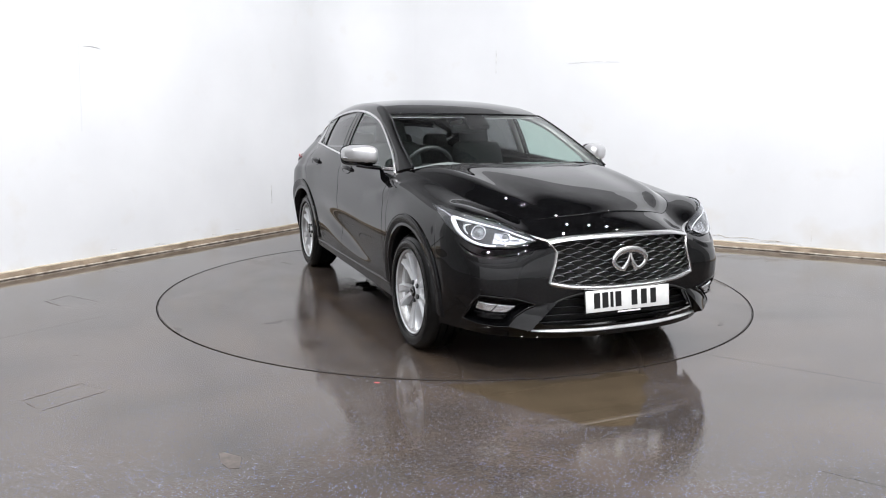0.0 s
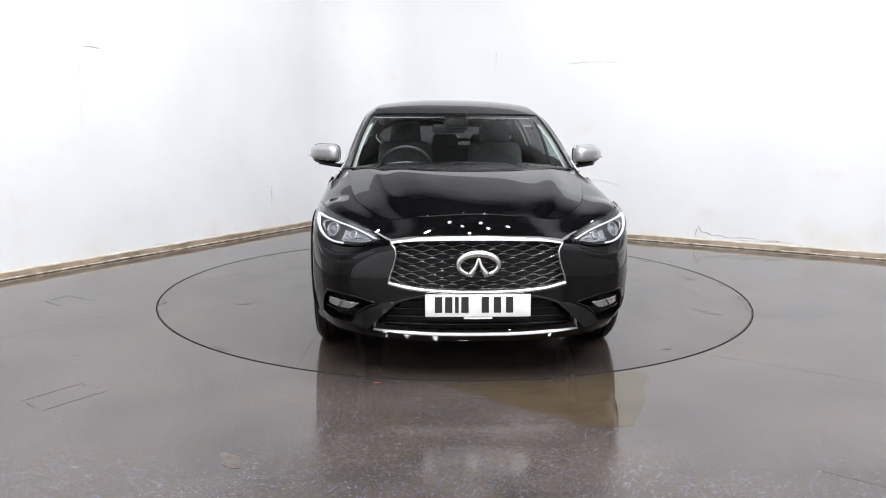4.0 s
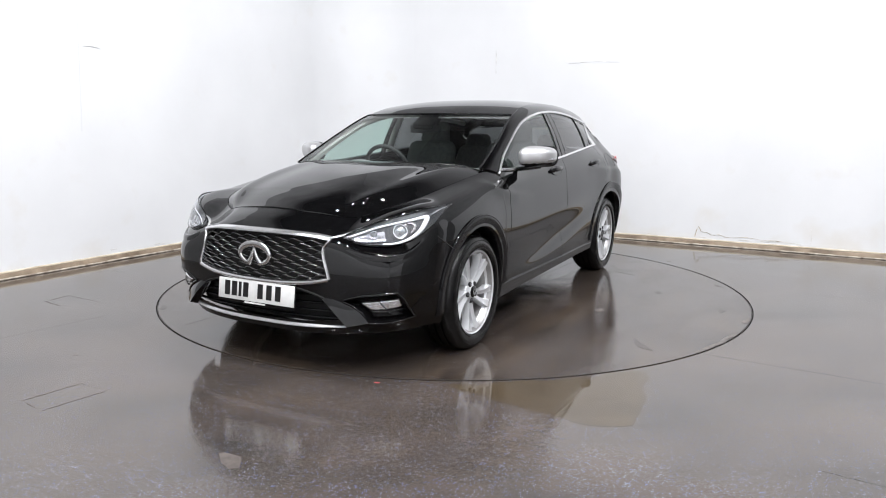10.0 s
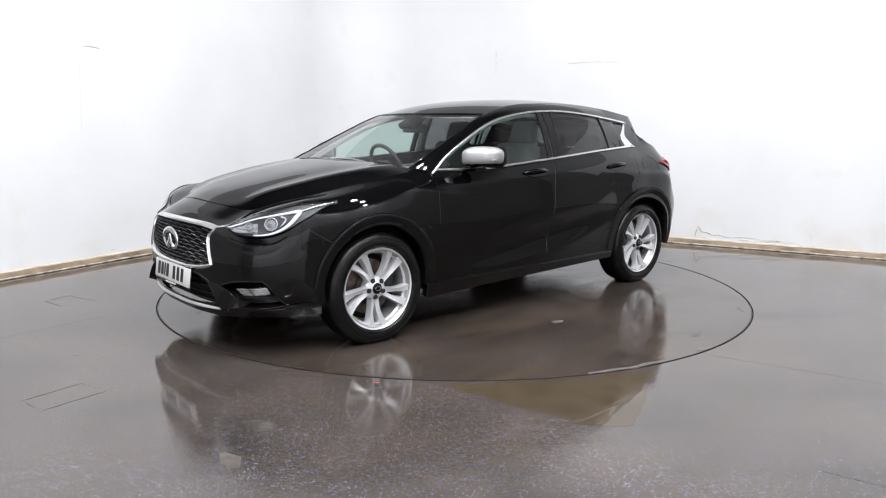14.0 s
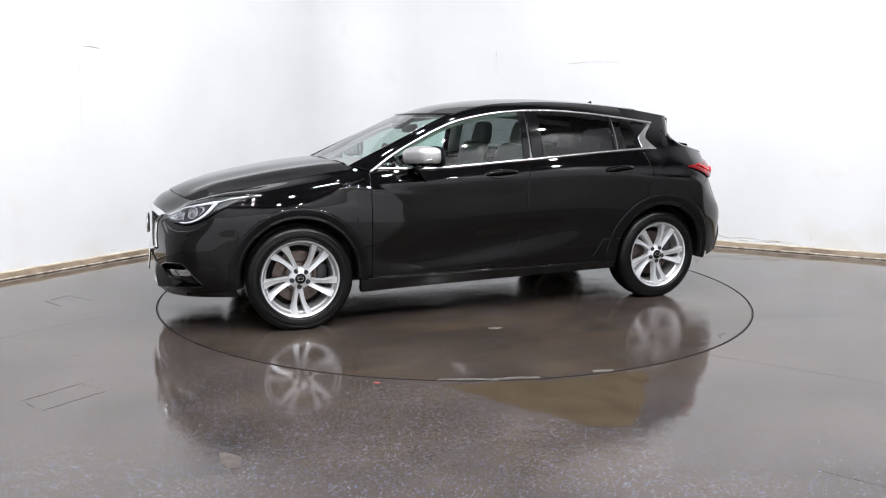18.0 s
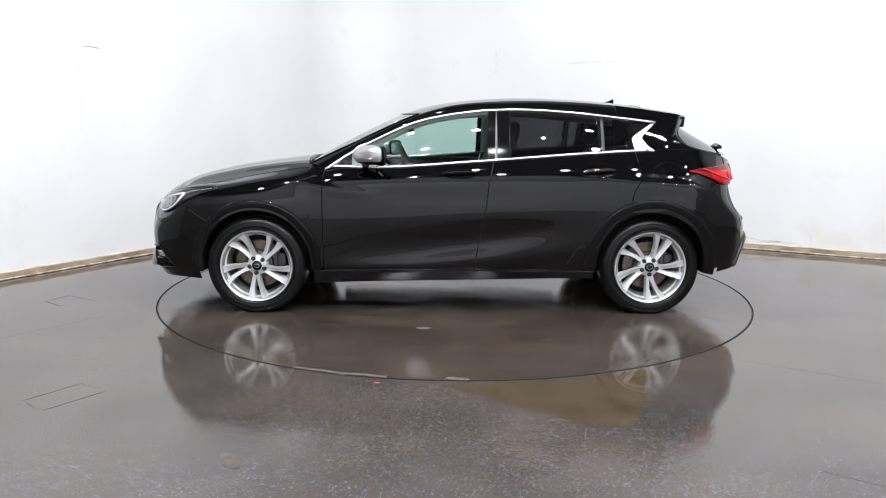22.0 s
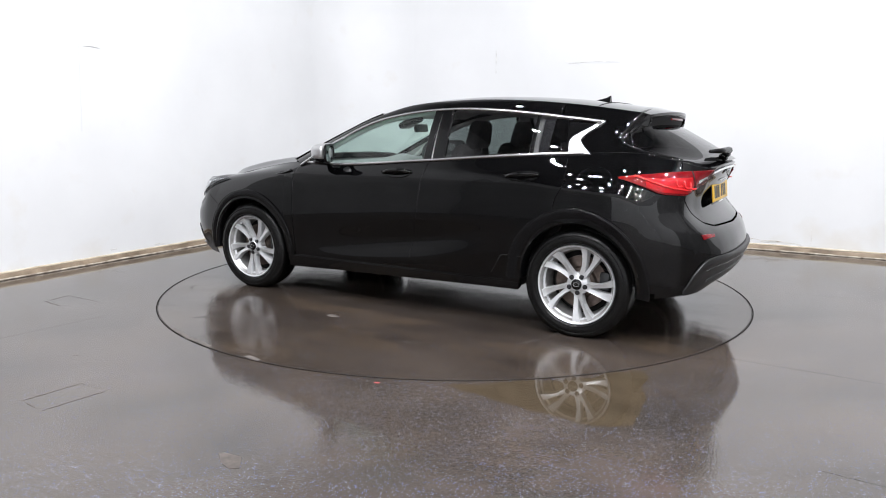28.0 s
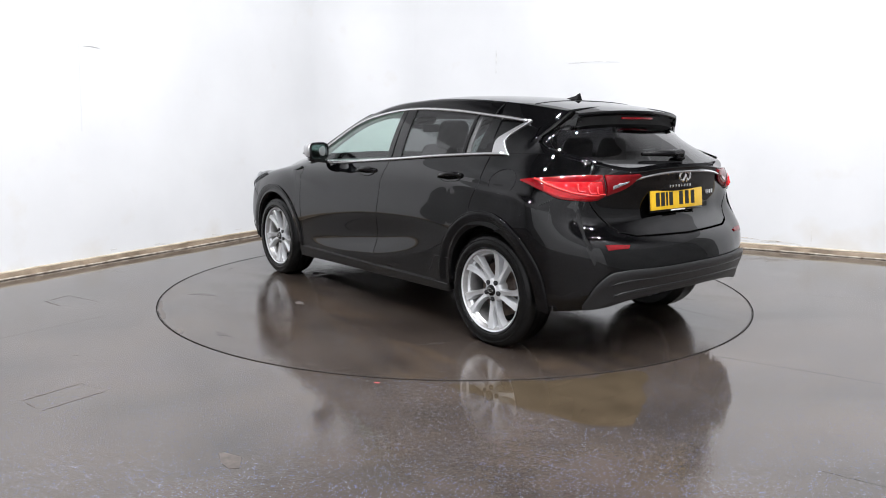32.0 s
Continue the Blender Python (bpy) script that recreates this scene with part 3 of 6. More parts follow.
def hood(car):
    edge = LEV[6]
    n = 60
    # the left edge of the bonnet from the nose's middle round to the scuttle
    edge_pts = edge.even(n, 2.85, 8.02)
    centre = Curve([(2.080, 0, .831), (1.98, 0, .874), (1.85, 0, .912), (1.6, 0, .967), (1.33, 0, 1.008), (1.15, 0, 1.029), (1.08, 0, 1.035)])
    cpts = centre.even(n)
    nose = edge.at(1.0 + np.linspace(0, 1.85, 25))
    G = []
    for i in range(n):
        a, b = cpts[i], edge_pts[i]
        q = np.linspace(0, 1, 25)
        row = np.empty((25, 3))
        w = min(1.0, i / 14.0)
        base = nose + (a - nose[0]) * (1 - q[:, None]) + (b - nose[-1]) * q[:, None]
        straight = a + (b - a) * q[:, None]
        straight[:, 0] = a[0] + (b[0] - a[0]) * (q ** 2.2)
        crown = 1 - q ** (2.6 + 1.2 * i / n)
        straight[:, 2] = b[2] + (a[2] - b[2]) * crown
        fade = min(1, i / 8) * (1 - 0.75 * max(0, (i - 30) / 30) ** 1.5)
        ridge = np.exp(-((q - 0.78) / 0.10) ** 2) * 0.016 * fade - np.exp(-((q - 0.55) / 0.16) ** 2) * 0.005 * fade
        row = base * (1 - w) + straight * w
        row[:, 2] += ridge
        G.append(row)
    G = np.array(G)
    G[:, :, 2] += 0.001
    full = np.concatenate([(G * (1, -1, 1))[:, ::-1], G[:, 1:]], 1)
    # rows run rearwards, columns to the left: turn so that the normals point up
    full = full[::-1]
    mesh_ob("bonnet", *sheet(full, 0.014), "paint", car)
    # scuttle panel between bonnet and windscreen, and the wipers on it
    G = []
    for q in np.linspace(-1, 1, 41):
        y = q * 0.70
        xb = 1.075 - 0.22 * abs(q) ** 2.2
        G.append([(xb + 0.01, y, 0.978 + 0.008 * (1 - q * q)), (xb - 0.06, y, 0.982), (xb - 0.13, y, 0.975)])
    mesh_ob("scuttle", *sheet(np.array(G)[::-1], 0), "plastic", car, "black plastic scuttle panel")
    for y0, y1 in ((-.42, .22), (.05, .62)):
        pts = [(1.06 - 0.1 * abs(y) ** 2.0 - 0.015, y, 1.030 - 0.02 * abs(y) + 0.004 * math.sin(i)) for i, y in enumerate(np.linspace(y0, y1, 12))]
        vv, ff = tube(pts, 0.009, 6)
        mesh_ob("wiper", vv, ff, "satin", car, "black windscreen wiper")


def headlamps(car):
    up = [(2.110, .482, .704), (2.062, .512, .724), (2.030, .552, .746), (1.995, .612, .772), (1.950, .682, .797), (1.875, .752, .820), (1.755, .797, .834), (1.60, .817, .836)]
    lo = [(2.102, .490, .696), (2.090, .573, .674), (2.050, .645, .664), (1.985, .725, .667), (1.908, .780, .694), (1.80, .800, .748), (1.70, .812, .798), (1.602, .820, .832)]
    n, k = 60, 18
    A, B = Curve(up).even(n), Curve(lo).even(n)
    w = np.linspace(1, 0, k)[None, :, None]
    mid = A[:, None] * (1 - w) + B[:, None] * w
    bowl = onto(mid, 0.0015)
    lamp = both("headlamp", *sheet(bowl, 0.01), "lampdark", car, "slim headlamp with bright light guide")
    lens = onto(mid, 0.017)

    def inside(path, count, off):
        """A line in the lamp from (along, across) pairs: along from the grille outwards, across from the top edge down."""
        q = Curve([(a, c, 0) for a, c in path]).even(count)
        pts = []
        for a, c, _ in q:
            i, j = min(a, 0.999) * (n - 1), c
            lo_i = int(i)
            top = A[lo_i] + (A[lo_i + 1] - A[lo_i]) * (i - lo_i)
            foot = B[lo_i] + (B[lo_i + 1] - B[lo_i]) * (i - lo_i)
            pts.append(top + (foot - top) * j)
        return onto(np.array(pts), off)
    # light guide: along under the top edge, round the outer end and back along the foot
    guide = inside([(.02, .60), (.14, .32), (.30, .24), (.45, .25), (.58, .34), (.655, .45), (.63, .66), (.565, .84), (.47, .93), (.37, .95), (.28, .94)], 70, 0.011)
    seal = onto(np.concatenate([A[2:-2], B[2:-2][::-1]]), 0.012)
    tip = inside([(.67, .46), (.80, .42), (.95, .45)], 16, 0.010)
    floor_ = inside([(.06, .80), (.12, .84), (.22, .82), (.32, .74)], 20, 0.007)
    fin = inside([(.12, .55), (.20, .60), (.30, .60)], 14, 0.007)
    crescent = inside([(.50, .34), (.545, .48), (.54, .62), (.50, .74)], 16, 0.008)
    for ob, sd in zip(lamp, (1, -1)):
        both("light_guide", *tube(guide, lambda u: 0.0042 + 0.0082 * math.exp(-((u - 0.68) / 0.20) ** 2), 8, flat=0.5, up=Vector((.72, .6, .3))), "lampwhite", ob, "white light guide", sides=(sd,))
        both("lamp_seal", *tube(seal, 0.0032, 6, closed=True), "gloss", ob, sides=(sd,))
        both("tip_guide", *tube(tip, lambda u: 0.006 * (1 - 0.6 * u), 6, flat=0.45, up=Vector((.72, .6, .3))), "lampsilver", ob, sides=(sd,))
        for c, r in (((.43, .55), 0.037), ((.235, .52), 0.022)):
            c = inside([c, (c[0] + .001, c[1])], 2, 0.0)[:1]
            p = onto(c, 0.004)[0]
            nn = Vector(onto(c, 0.02)[0] - onto(c, 0.0)[0]).normalized()
            q = Vector((0, 1, 0)).rotation_difference(nn).to_matrix().to_4x4()
            put = lambda vv: [Matrix.Translation(p) @ q @ Vector(a) for a in vv]
            vv, ff = lathe([(r, -0.01), (r, 0.004), (r * 0.82, 0.005), (r * 0.80, -0.004), (r * 0.5, 0.006), (0.001, 0.010)], 28)
            both("projector", put(vv), ff, "ball", ob, "round projector lens", sides=(sd,))
            ring = put([(r * 0.95 * math.cos(a), 0.006, r * 0.95 * math.sin(a)) for a in np.linspace(0, 2 * math.pi, 33)[:-1]])
            both("projector_ring", *tube(ring, 0.0035, 6, closed=True, up=Vector(nn)), "lampsilver", ob, sides=(sd,))
        cup = loft(inside([(.08, .52), (.18, .42), (.32, .40)], 14, 0.004), inside([(.09, .82), (.19, .86), (.31, .84)], 14, 0.004), 8)
        cup = cup - (onto(cup, 0.01) - onto(cup, 0.0)) * np.sin(np.pi * np.linspace(0, 1, 8))[None, :, None] * 0.12
        both("reflector_cup", *sheet(cup, 0.002), "lampsilver", ob, "silver reflector", sides=(sd,))
        both("turn_guide", *tube(floor_, 0.0055, 6, flat=0.6), "lampsilver", ob, sides=(sd,))
        both("reflector_crescent", *tube(crescent, lambda u: 0.003 + 0.006 * math.sin(math.pi * u), 6, flat=0.5, up=Vector((.72, .6, .3))), "lampsilver", ob, sides=(sd,))
        both("reflector_fin", *tube(fin, 0.005, 6, flat=0.6), "lampsilver", ob, sides=(sd,))
        both("lens", *sheet(lens, 0.016), "lens", ob, "clear headlamp lens", sides=(sd,))


def rear(car):
    # bumper skin below the tailgate
    s = np.concatenate([np.linspace(s_of(-1.805), 13.0, 16), np.linspace(13.04, 16, 44)])
    top = np.interp(s, [s[0], 13.0, 13.04, 13.3, 13.9, 14.3, 16], [6, 6, 4.95, 4.36, 3.45, 3.32, 3.25])
    low = np.interp(s, [s[0], 16], [0, 0])
    w = np.linspace(0, 1, 34)
    Gl = surf(s[:, None] + 0 * w[None], low[:, None] * (1 - w) + top[:, None] * w)
    mesh_ob("rear_bumper", *sheet(mirror_grid(Gl, False), 0), "paint", car)
    # tailgate
    s = np.linspace(13.05, 16, 36)
    low = np.interp(s, [13.05, 13.3, 13.9, 14.3, 16], [5.0, 4.42, 3.52, 3.38, 3.31])
    Gl = surf(s[:, None] + 0 * w[None], low[:, None] * (1 - w) + 6 * w)
    G = mirror_grid(Gl, False)
    # plate recess
    rec = np.clip(1 - (np.abs(G[:, :, 1]) / .40) ** 8, 0, 1) * np.clip(1 - (np.abs(G[:, :, 2] - .865) / .10) ** 6, 0, 1)
    G[:, :, 0] += rec * 0.004
    mesh_ob("tailgate", *sheet(G, 0.012), "paint", car)
    # bright strip over the plate
    pts = [on_yz(y, 1.02 - 0.035 * (abs(y) / .42) ** 3, 0.006, True) for y in np.linspace(-.42, .42, 41)]
    vv, ff = tube(pts, 0.008, 8)
    mesh_ob("tailgate_strip", vv, ff, "chrome", car, "chrome strip across the tailgate")
    emblem(car, on_yz(0, .985, 0, True)[0] + 0.008, 0, .99, 0.072, -1, "rear_emblem")
    for i in range(8):
        p = on_yz(-.10 + i * .0285, .935, 0.002, True)
        part("letter_mark", box_bm((0.004, 0.007 if i % 2 else 0.013, 0.017), pose(*p), 0.001), "chrome", car, "small chrome lettering mark")
    for i in range(3):
        p = on_yz(-.34 - i * .035, .88, 0.003, True)
        part("letter_mark", box_bm((0.004, 0.024, 0.026), pose(*p), 0.001), "chrome", car, "small chrome lettering mark")
    plate(car, on_yz(0, .858, 0, True)[0] - 0.012, .858, -6, -1, "plate_yellow", "rear_number_plate", "yellow number plate with black marks")
    # tail lamps
    up = [(-1.58, .855, .975), (-1.676, .83, .987), (-1.803, .749, 1.000), (-1.907, .636, 1.008), (-1.988, .481, 1.013), (-2.018, .398, 1.015)]
    lo = [(-1.585, .857, .968), (-1.728, .846, .923), (-1.812, .808, .887), (-1.879, .747, .877), (-1.932, .637, .881), (-1.945, .588, .900), (-1.98, .459, .943), (-2.02, .386, 1.004)]
    n, k = 80, 14
    A, B = Curve(up).even(n), Curve(lo).even(n)
    w3 = np.linspace(1, 0, k)[None, :, None]
    mid = A[:, None] * (1 - w3) + B[:, None] * w3
    bell = (np.sin(np.linspace(0, np.pi, n))[:, None, None] * np.sin(np.linspace(0.2, np.pi - 0.2, k))[None, :, None])
    G = onto(mid, 0.010)
    NN = onto(mid, 0.02) - onto(mid, 0.01)
    G = G + NN * bell * 1.0
    lamps = both("tail_lamp", *sheet(G[:54], 0.012), "red", car, "red wraparound tail lamp")
    inner = both("tail_lamp_inner", *sheet(G[54:] - (0.003, 0.002, 0), 0.012), "red", car, "red inner tail lamp on the tailgate")
    bowl = G[17:52, 1:10] + NN[17:52, 1:10] * 0.12
    for ob, ob2, sd in zip(lamps, inner, (1, -1)):
        both("lamp_bowl", *sheet(bowl, 0.004), "red_bowl", ob, "bright red translucent bowl", sides=(sd,))
        both("lamp_divider", *tube(G[53] + NN[53] * 0.1, 0.003, 5), "gap", ob2, sides=(sd,))
        for q in range(3):
            c = onto(np.array([(-1.86 - 0.035 * q, .70 - 0.035 * q, .93)]), 0.021)[0]
            G2 = Curve([c + (0.01, 0.01, 0.02), c + (0, 0.012, -0.018), c + (-0.02, -0.02, -0.02)]).even(8)
            both("lamp_hook", *tube(G2, 0.005, 6), "red_deep", ob, sides=(sd,))
        gd = onto(Curve([(-1.66, .80, .955), (-1.74, .775, .925), (-1.83, .725, .903), (-1.93, .635, .905)]).even(20), 0.02)
        both("lamp_guide", *tube(gd, 0.006, 6), "red_deep", ob, sides=(sd,))
        C1 = Curve([(-1.985, .56, .955), (-2.02, .47, .973)]).even(10)
        C2 = Curve([(-1.985, .56, .935), (-2.02, .475, .962)]).even(10)
        w4 = np.linspace(1, 0, 4)[None, :, None]
        both("reversing_lamp", *sheet(onto(C1[:, None] * (1 - w4) + C2[:, None] * w4, 0.0225), 0.006), "lampsilver", ob2, "clear reversing lamp", sides=(sd,))
    # reflectors
    C1, C2 = Curve([(-2.013, .665, .642), (-2.068, .52, .64)]).even(10), Curve([(-2.02, .655, .616), (-2.068, .535, .622)]).even(10)
    both("reflector", *sheet(onto(C1[:, None] * (1 - w4) + C2[:, None] * w4, 0.005), 0.008), "red", car, "red bumper reflector")
    # lower valance in satin black
    tops = [(-1.945, .744, .328), (-1.975, .742, .37), (-2.002, .736, .413), (-2.03, .70, .468), (-2.057, .655, .505), (-2.09, .59, .516), (-2.139, .39, .518), (-2.165, 0, .519)]
    lows = [(-1.94, .735, .308), (-1.975, .715, .310), (-2.02, .625, .322), (-2.06, .50, .344), (-2.10, .26, .364), (-2.11, 0, .368)]
    C1, C2 = Curve(tops).even(30), Curve(lows).even(30)
    w5 = np.linspace(1, 0, 10)[None, :, None]
    G = onto(C1[:, None] * (1 - w5) + C2[:, None] * w5, 0.008)
    prof = np.array([0, .2, .1, -.2, -.35, -.2, .15, .6, 1.0, .6])[None, :]
    ramp = np.clip(np.arange(30) / 8.0, 0, 1)[:, None]
    G[:, :, 0] -= 0.015 * prof * ramp
    val = mesh_ob("rear_valance", *sheet(mirror_grid(G, False), 0.02), "valance", car, "dark grey plastic rear valance")
    for row, r in ((3, 0.007), (6, 0.005)):
        rib = [tuple(p) for p in G[7:, row]]
        rib += [(x, -y, z) for x, y, z in rib[:-1][::-1]]
        mesh_ob("valance_rib", *tube(rib, r, 6), "valance", val)


RAIL = Curve([(.875, .787, .968), (.74, .748, 1.058), (.52, .712, 1.176), (.26, .677, 1.288), (-.05, .658, 1.352), (-.35, .652, 1.376),
              (-.75, .648, 1.364), (-1.125, .636, 1.328), (-1.394, .621, 1.298)])
EDGE = Curve([(1.0, .712, 1.000), (.78, .690, 1.104), (.55, .660, 1.212), (.325, .620, 1.314), (.05, .582, 1.398), (-.35, .555, 1.438),
              (-.8, .55, 1.436), (-1.25, .535, 1.401), (-1.62, .515, 1.352)])
ROOFC = Curve([(.385, 0, 1.351), (.25, 0, 1.397), (0, 0, 1.446), (-.35, 0, 1.474), (-.8, 0, 1.470), (-1.25, 0, 1.436), (-1.60, 0, 1.386)])


FINLINE = Curve([(-1.640, .484, 1.345), (-1.545, .548, 1.300), (-1.487, .636, 1.230), (-1.530, .666, 1.168), (-1.65, .655, 1.128), (-1.77, .637, 1.099), (-1.882, .608, 1.074)])


def by_x(curve, x):
    """The point of a curve at that x."""
    ss = np.linspace(0, len(curve.P) - 1, 600)
    q = curve.at(ss)
    return np.array([np.interp(-x, -q[:, 0], q[:, c]) if c else x for c in range(3)])


def belt(x):
    return by_x(BELT, x)


BELT = Curve([c.tolist() for c in LEV[6].at(np.arange(7, 15))])


def loft(A, B, n, bulge=0.0):
    """Points between two rows of points, bowed outwards."""
    w = np.linspace(0, 1, n)[None, :, None]
    G = A[:, None] * (1 - w) + B[:, None] * w
    if bulge:
        N = grid_normals(G)
        G = G + N * np.sin(np.pi * w) * bulge
    return G


def greenhouse(car):
    # roof panel
    n = 50
    c = ROOFC.even(n)
    e = np.array([by_x(EDGE, x) for x in np.linspace(.225, -1.60, n)])
    q = np.linspace(0, 1, 21)[None, :, None]
    G = c[:, None] * (1 - q) + e[:, None] * q
    G[:, :, 0] = c[:, None, 0] + (e[:, 0] - c[:, 0])[:, None] * (q[0, :, 0] ** 2)
    G[:, :, 2] = e[:, None, 2] + (c[:, 2] - e[:, 2])[:, None] * (1 - q[0, :, 0] ** 2.6)
    full = np.concatenate([(G * (1, -1, 1))[:, ::-1], G[:, 1:]], 1)[::-1]
    mesh_ob("roof", *sheet(full, 0.01), "paint", car)
    Gi = full.copy()
    Gi[:, :, 2] -= 0.03
    mesh_ob("headlining", *sheet(Gi[:, ::-1], 0), "lining", car, "pale fabric headlining")
    # pillar and roof rail between windscreen or roof edge and the side windows
    xs = np.concatenate([np.linspace(.985, .33, 30), np.linspace(.29, -1.13, 40)])
    A = np.array([by_x(RAIL, min(x, .874)) if x < .8 else by_x(RAIL, .874 + (x - .8) * .02) for x in xs])
    for i, x in enumerate(xs):
        if x > .60:
            k = (x - .60) / .385
            A[i] = by_x(RAIL, .60 + k * .272)
    A[:, 2] += 0.004
    B = np.array([by_x(EDGE, x) for x in xs])
    both("roof_rail", *sheet(loft(A, B, 8, 0.008), 0.012), "paint", car)
    # rear pillar: from the belt line up to the roof edge behind the side windows
    lo = np.array([belt(x) for x in np.linspace(-1.10, -1.87, 30)])
    hi = np.concatenate([np.array([by_x(EDGE, x) for x in np.linspace(-1.10, -1.60, 14)]), FINLINE.even(16)])
    G = loft(lo, hi, 16, 0.010)
    both("rear_pillar", *sheet(G, 0.012), "paint", car)
    # windscreen
    be = np.array([by_x(EDGE, x) for x in np.linspace(.995, .25, 24)])
    bc = Curve([(1.085, 0, .988), (.87, 0, 1.110), (.63, 0, 1.234), (.395, 0, 1.346)]).even(24)
    q = np.linspace(0, 1, 16)
    G = np.array([[(bc[i, 0] + (be[i, 0] - bc[i, 0]) * t ** 2.2, be[i, 1] * t, bc[i, 2] + (be[i, 2] - bc[i, 2]) * t ** 2.4) for t in q] for i in range(24)])
    G[:, :, 2] += 0.003
    full = np.concatenate([(G * (1, -1, 1))[:, ::-1], G[:, 1:]], 1)[::-1]
    ws = mesh_ob("windscreen", *sheet(full, 0), "shield", car, "clear windscreen with a dark band")
    ws.visible_shadow = False
    vv, ff = tube([p for p in full[0]], 0.008, 6)
    mesh_ob("screen_seal", vv, ff, "gloss", ws)
    for sd in (0, -1):
        vv, ff = tube([p for p in full[:, sd]], 0.006, 6)
        mesh_ob("screen_seal", vv, ff, "gloss", ws)
    # sensor housing and rear-view mirror behind the glass
    part("sensor_housing", box_bm((0.16, 0.17, 0.05), pose(.395, 0.0, 1.292, 0, 28, 0), 0.02), "gloss", car, "black sensor housing behind the windscreen")
    part("interior_mirror", box_bm((0.03, 0.24, 0.065), pose(.33, -.05, 1.245, 0, 10, 8), 0.014), "plastic", car, "black interior mirror")
    # side windows
    def glass(name, x0, x1, material, lean=(0, 0), n=20, parent=car, inset=0.006):
        A = np.array([belt(x) for x in np.linspace(x0 + lean[0], x1 + lean[1], n)])
        xr0 = min(x0, .872)
        B = np.array([by_x(RAIL, x) for x in np.linspace(xr0, x1, n)])
        A[:, 1] -= inset
        B[:, 1] -= inset
        obs = both(name, *sheet(loft(A, B, 10, 0.010), 0), material, parent)
        for o in obs:
            o.visible_shadow = False
        return obs
    glass("front_side_window", .845, -.255, "glass")
    glass("rear_side_window", -.36, -.985, "tint")
    glass("rear_quarter_window", -1.005, -1.19, "tint", (0, -.02))
    # black corner panel that carries the door mirror
    A = np.array([belt(x) for x in np.linspace(.86, .70, 8)]) + (0, .002, 0)
    B = np.array([by_x(RAIL, x) for x in np.linspace(.872, .70, 8)]) + (0, .002, -.004)
    both("mirror_panel", *sheet(loft(A, B, 5), 0.012), "gloss", car, "black corner panel behind the mirror")
    a, b, c, d = by_x(RAIL, .872), by_x(EDGE, .985), LEV[6].at([8.0])[0], belt(.86)
    both("pillar_base", *sheet(np.array([[d - (0, 0, .02), a], [c - (0, 0, .012), b]])[::-1], 0), "gloss", car)
    # inner trim of the windscreen pillars
    xs2 = np.linspace(.96, .33, 16)
    A = np.array([by_x(RAIL, .60 + (x - .60) / .385 * .272) if x > .60 else by_x(RAIL, x) for x in xs2]) - (0, .03, .006)
    B = np.array([by_x(EDGE, x) for x in xs2]) - (.03, .02, .03)
    both("pillar_lining", *sheet(loft(A, B, 4)[::-1], 0), "lining", car, "pale inner pillar trim")
    # centre pillar covers in gloss black
    def post(x0, x1, name, material, off, label="", lean=0.0):
        A = np.array([belt(x) for x in np.linspace(x0 + lean, x1 + lean, 4)])
        B = np.array([by_x(RAIL, x) for x in np.linspace(x0, x1, 4)])
        A[:, 1] += off
        B[:, 1] += off
        both(name, *sheet(loft(A, B, 10, 0.010), 0.012), material, car, label)
    post(-.235, -.285, "door_post", "gloss", 0.003, "gloss black door post", 0.012)
    post(-.293, -.375, "door_post", "gloss", 0.003, "gloss black door post")
    post(-.985, -1.005, "window_divider", "gloss", 0.004, "black window divider")
    post(-.377, -.384, "post_edge", "gloss", 0.004)
    # bright window surround
    low = np.array([belt(x) + (0, 0.004, 0.0) for x in np.linspace(.86, -1.33, 70)])
    vv, ff = tube(low, 0.0105, 8)
    both("window_strip_lower", vv, ff, "satin_chrome", car, "chrome strip under the side windows")
    top = RAIL.even(80) + (0, 0.004, 0.0)
    vv, ff = tube(top, 0.0098, 8)
    both("window_strip_upper", vv, ff, "satin_chrome", car, "chrome strip over the side windows")
    # kinked rear end of the surround: a broad plate
    def on_pillar(x, z):
        lo_, hi_ = belt(x), by_x(EDGE, max(x, -1.6))
        w = (z - lo_[2]) / (hi_[2] - lo_[2])
        return np.array([x, lo_[1] + (hi_[1] - lo_[1]) * w + 0.014 * math.sin(math.pi * w) + 0.008, z])
    def bent(pts):
        q = np.array(pts)
        u = np.linspace(0, len(pts) - 1, 20)
        return np.stack([np.interp(u, range(len(pts)), q[:, c_]) for c_ in range(3)], 1)
    fr = bent([(-1.238, 0, 1.103), (-1.226, 0, 1.150), (-1.222, 0, 1.182), (-1.238, 0, 1.205), (-1.385, 0, 1.299)])
    bk = bent([(-1.372, 0, 1.104), (-1.322, 0, 1.145), (-1.290, 0, 1.188), (-1.305, 0, 1.215), (-1.412, 0, 1.303)])
    G = np.array([[on_pillar(*(fr[i] * (1 - t) + bk[i] * t)[[0, 2]]) for t in np.linspace(0, 1, 6)] for i in range(20)])
    both("window_strip_kink", *sheet(G[::-1], 0.01), "satin_chrome", car, "broad kinked chrome end of the window surround")
    fr2 = Curve([(-1.185, 0, 1.108), (-1.16, 0, 1.20), (-1.10, 0, 1.325)]).even(20)
    G = np.array([[on_pillar(*(fr2[i] * (1 - t) + (fr[i] if i < 14 else fr[i] * 0.6 + np.array([-1.385, 0, 1.30]) * 0.4) * t)[[0, 2]]) - (0, 0.004, 0) for t in np.linspace(0, 1, 6)] for i in range(20)])
    both("pillar_window", *sheet(G[::-1], 0.004), "gloss", car, "small dark pillar window")
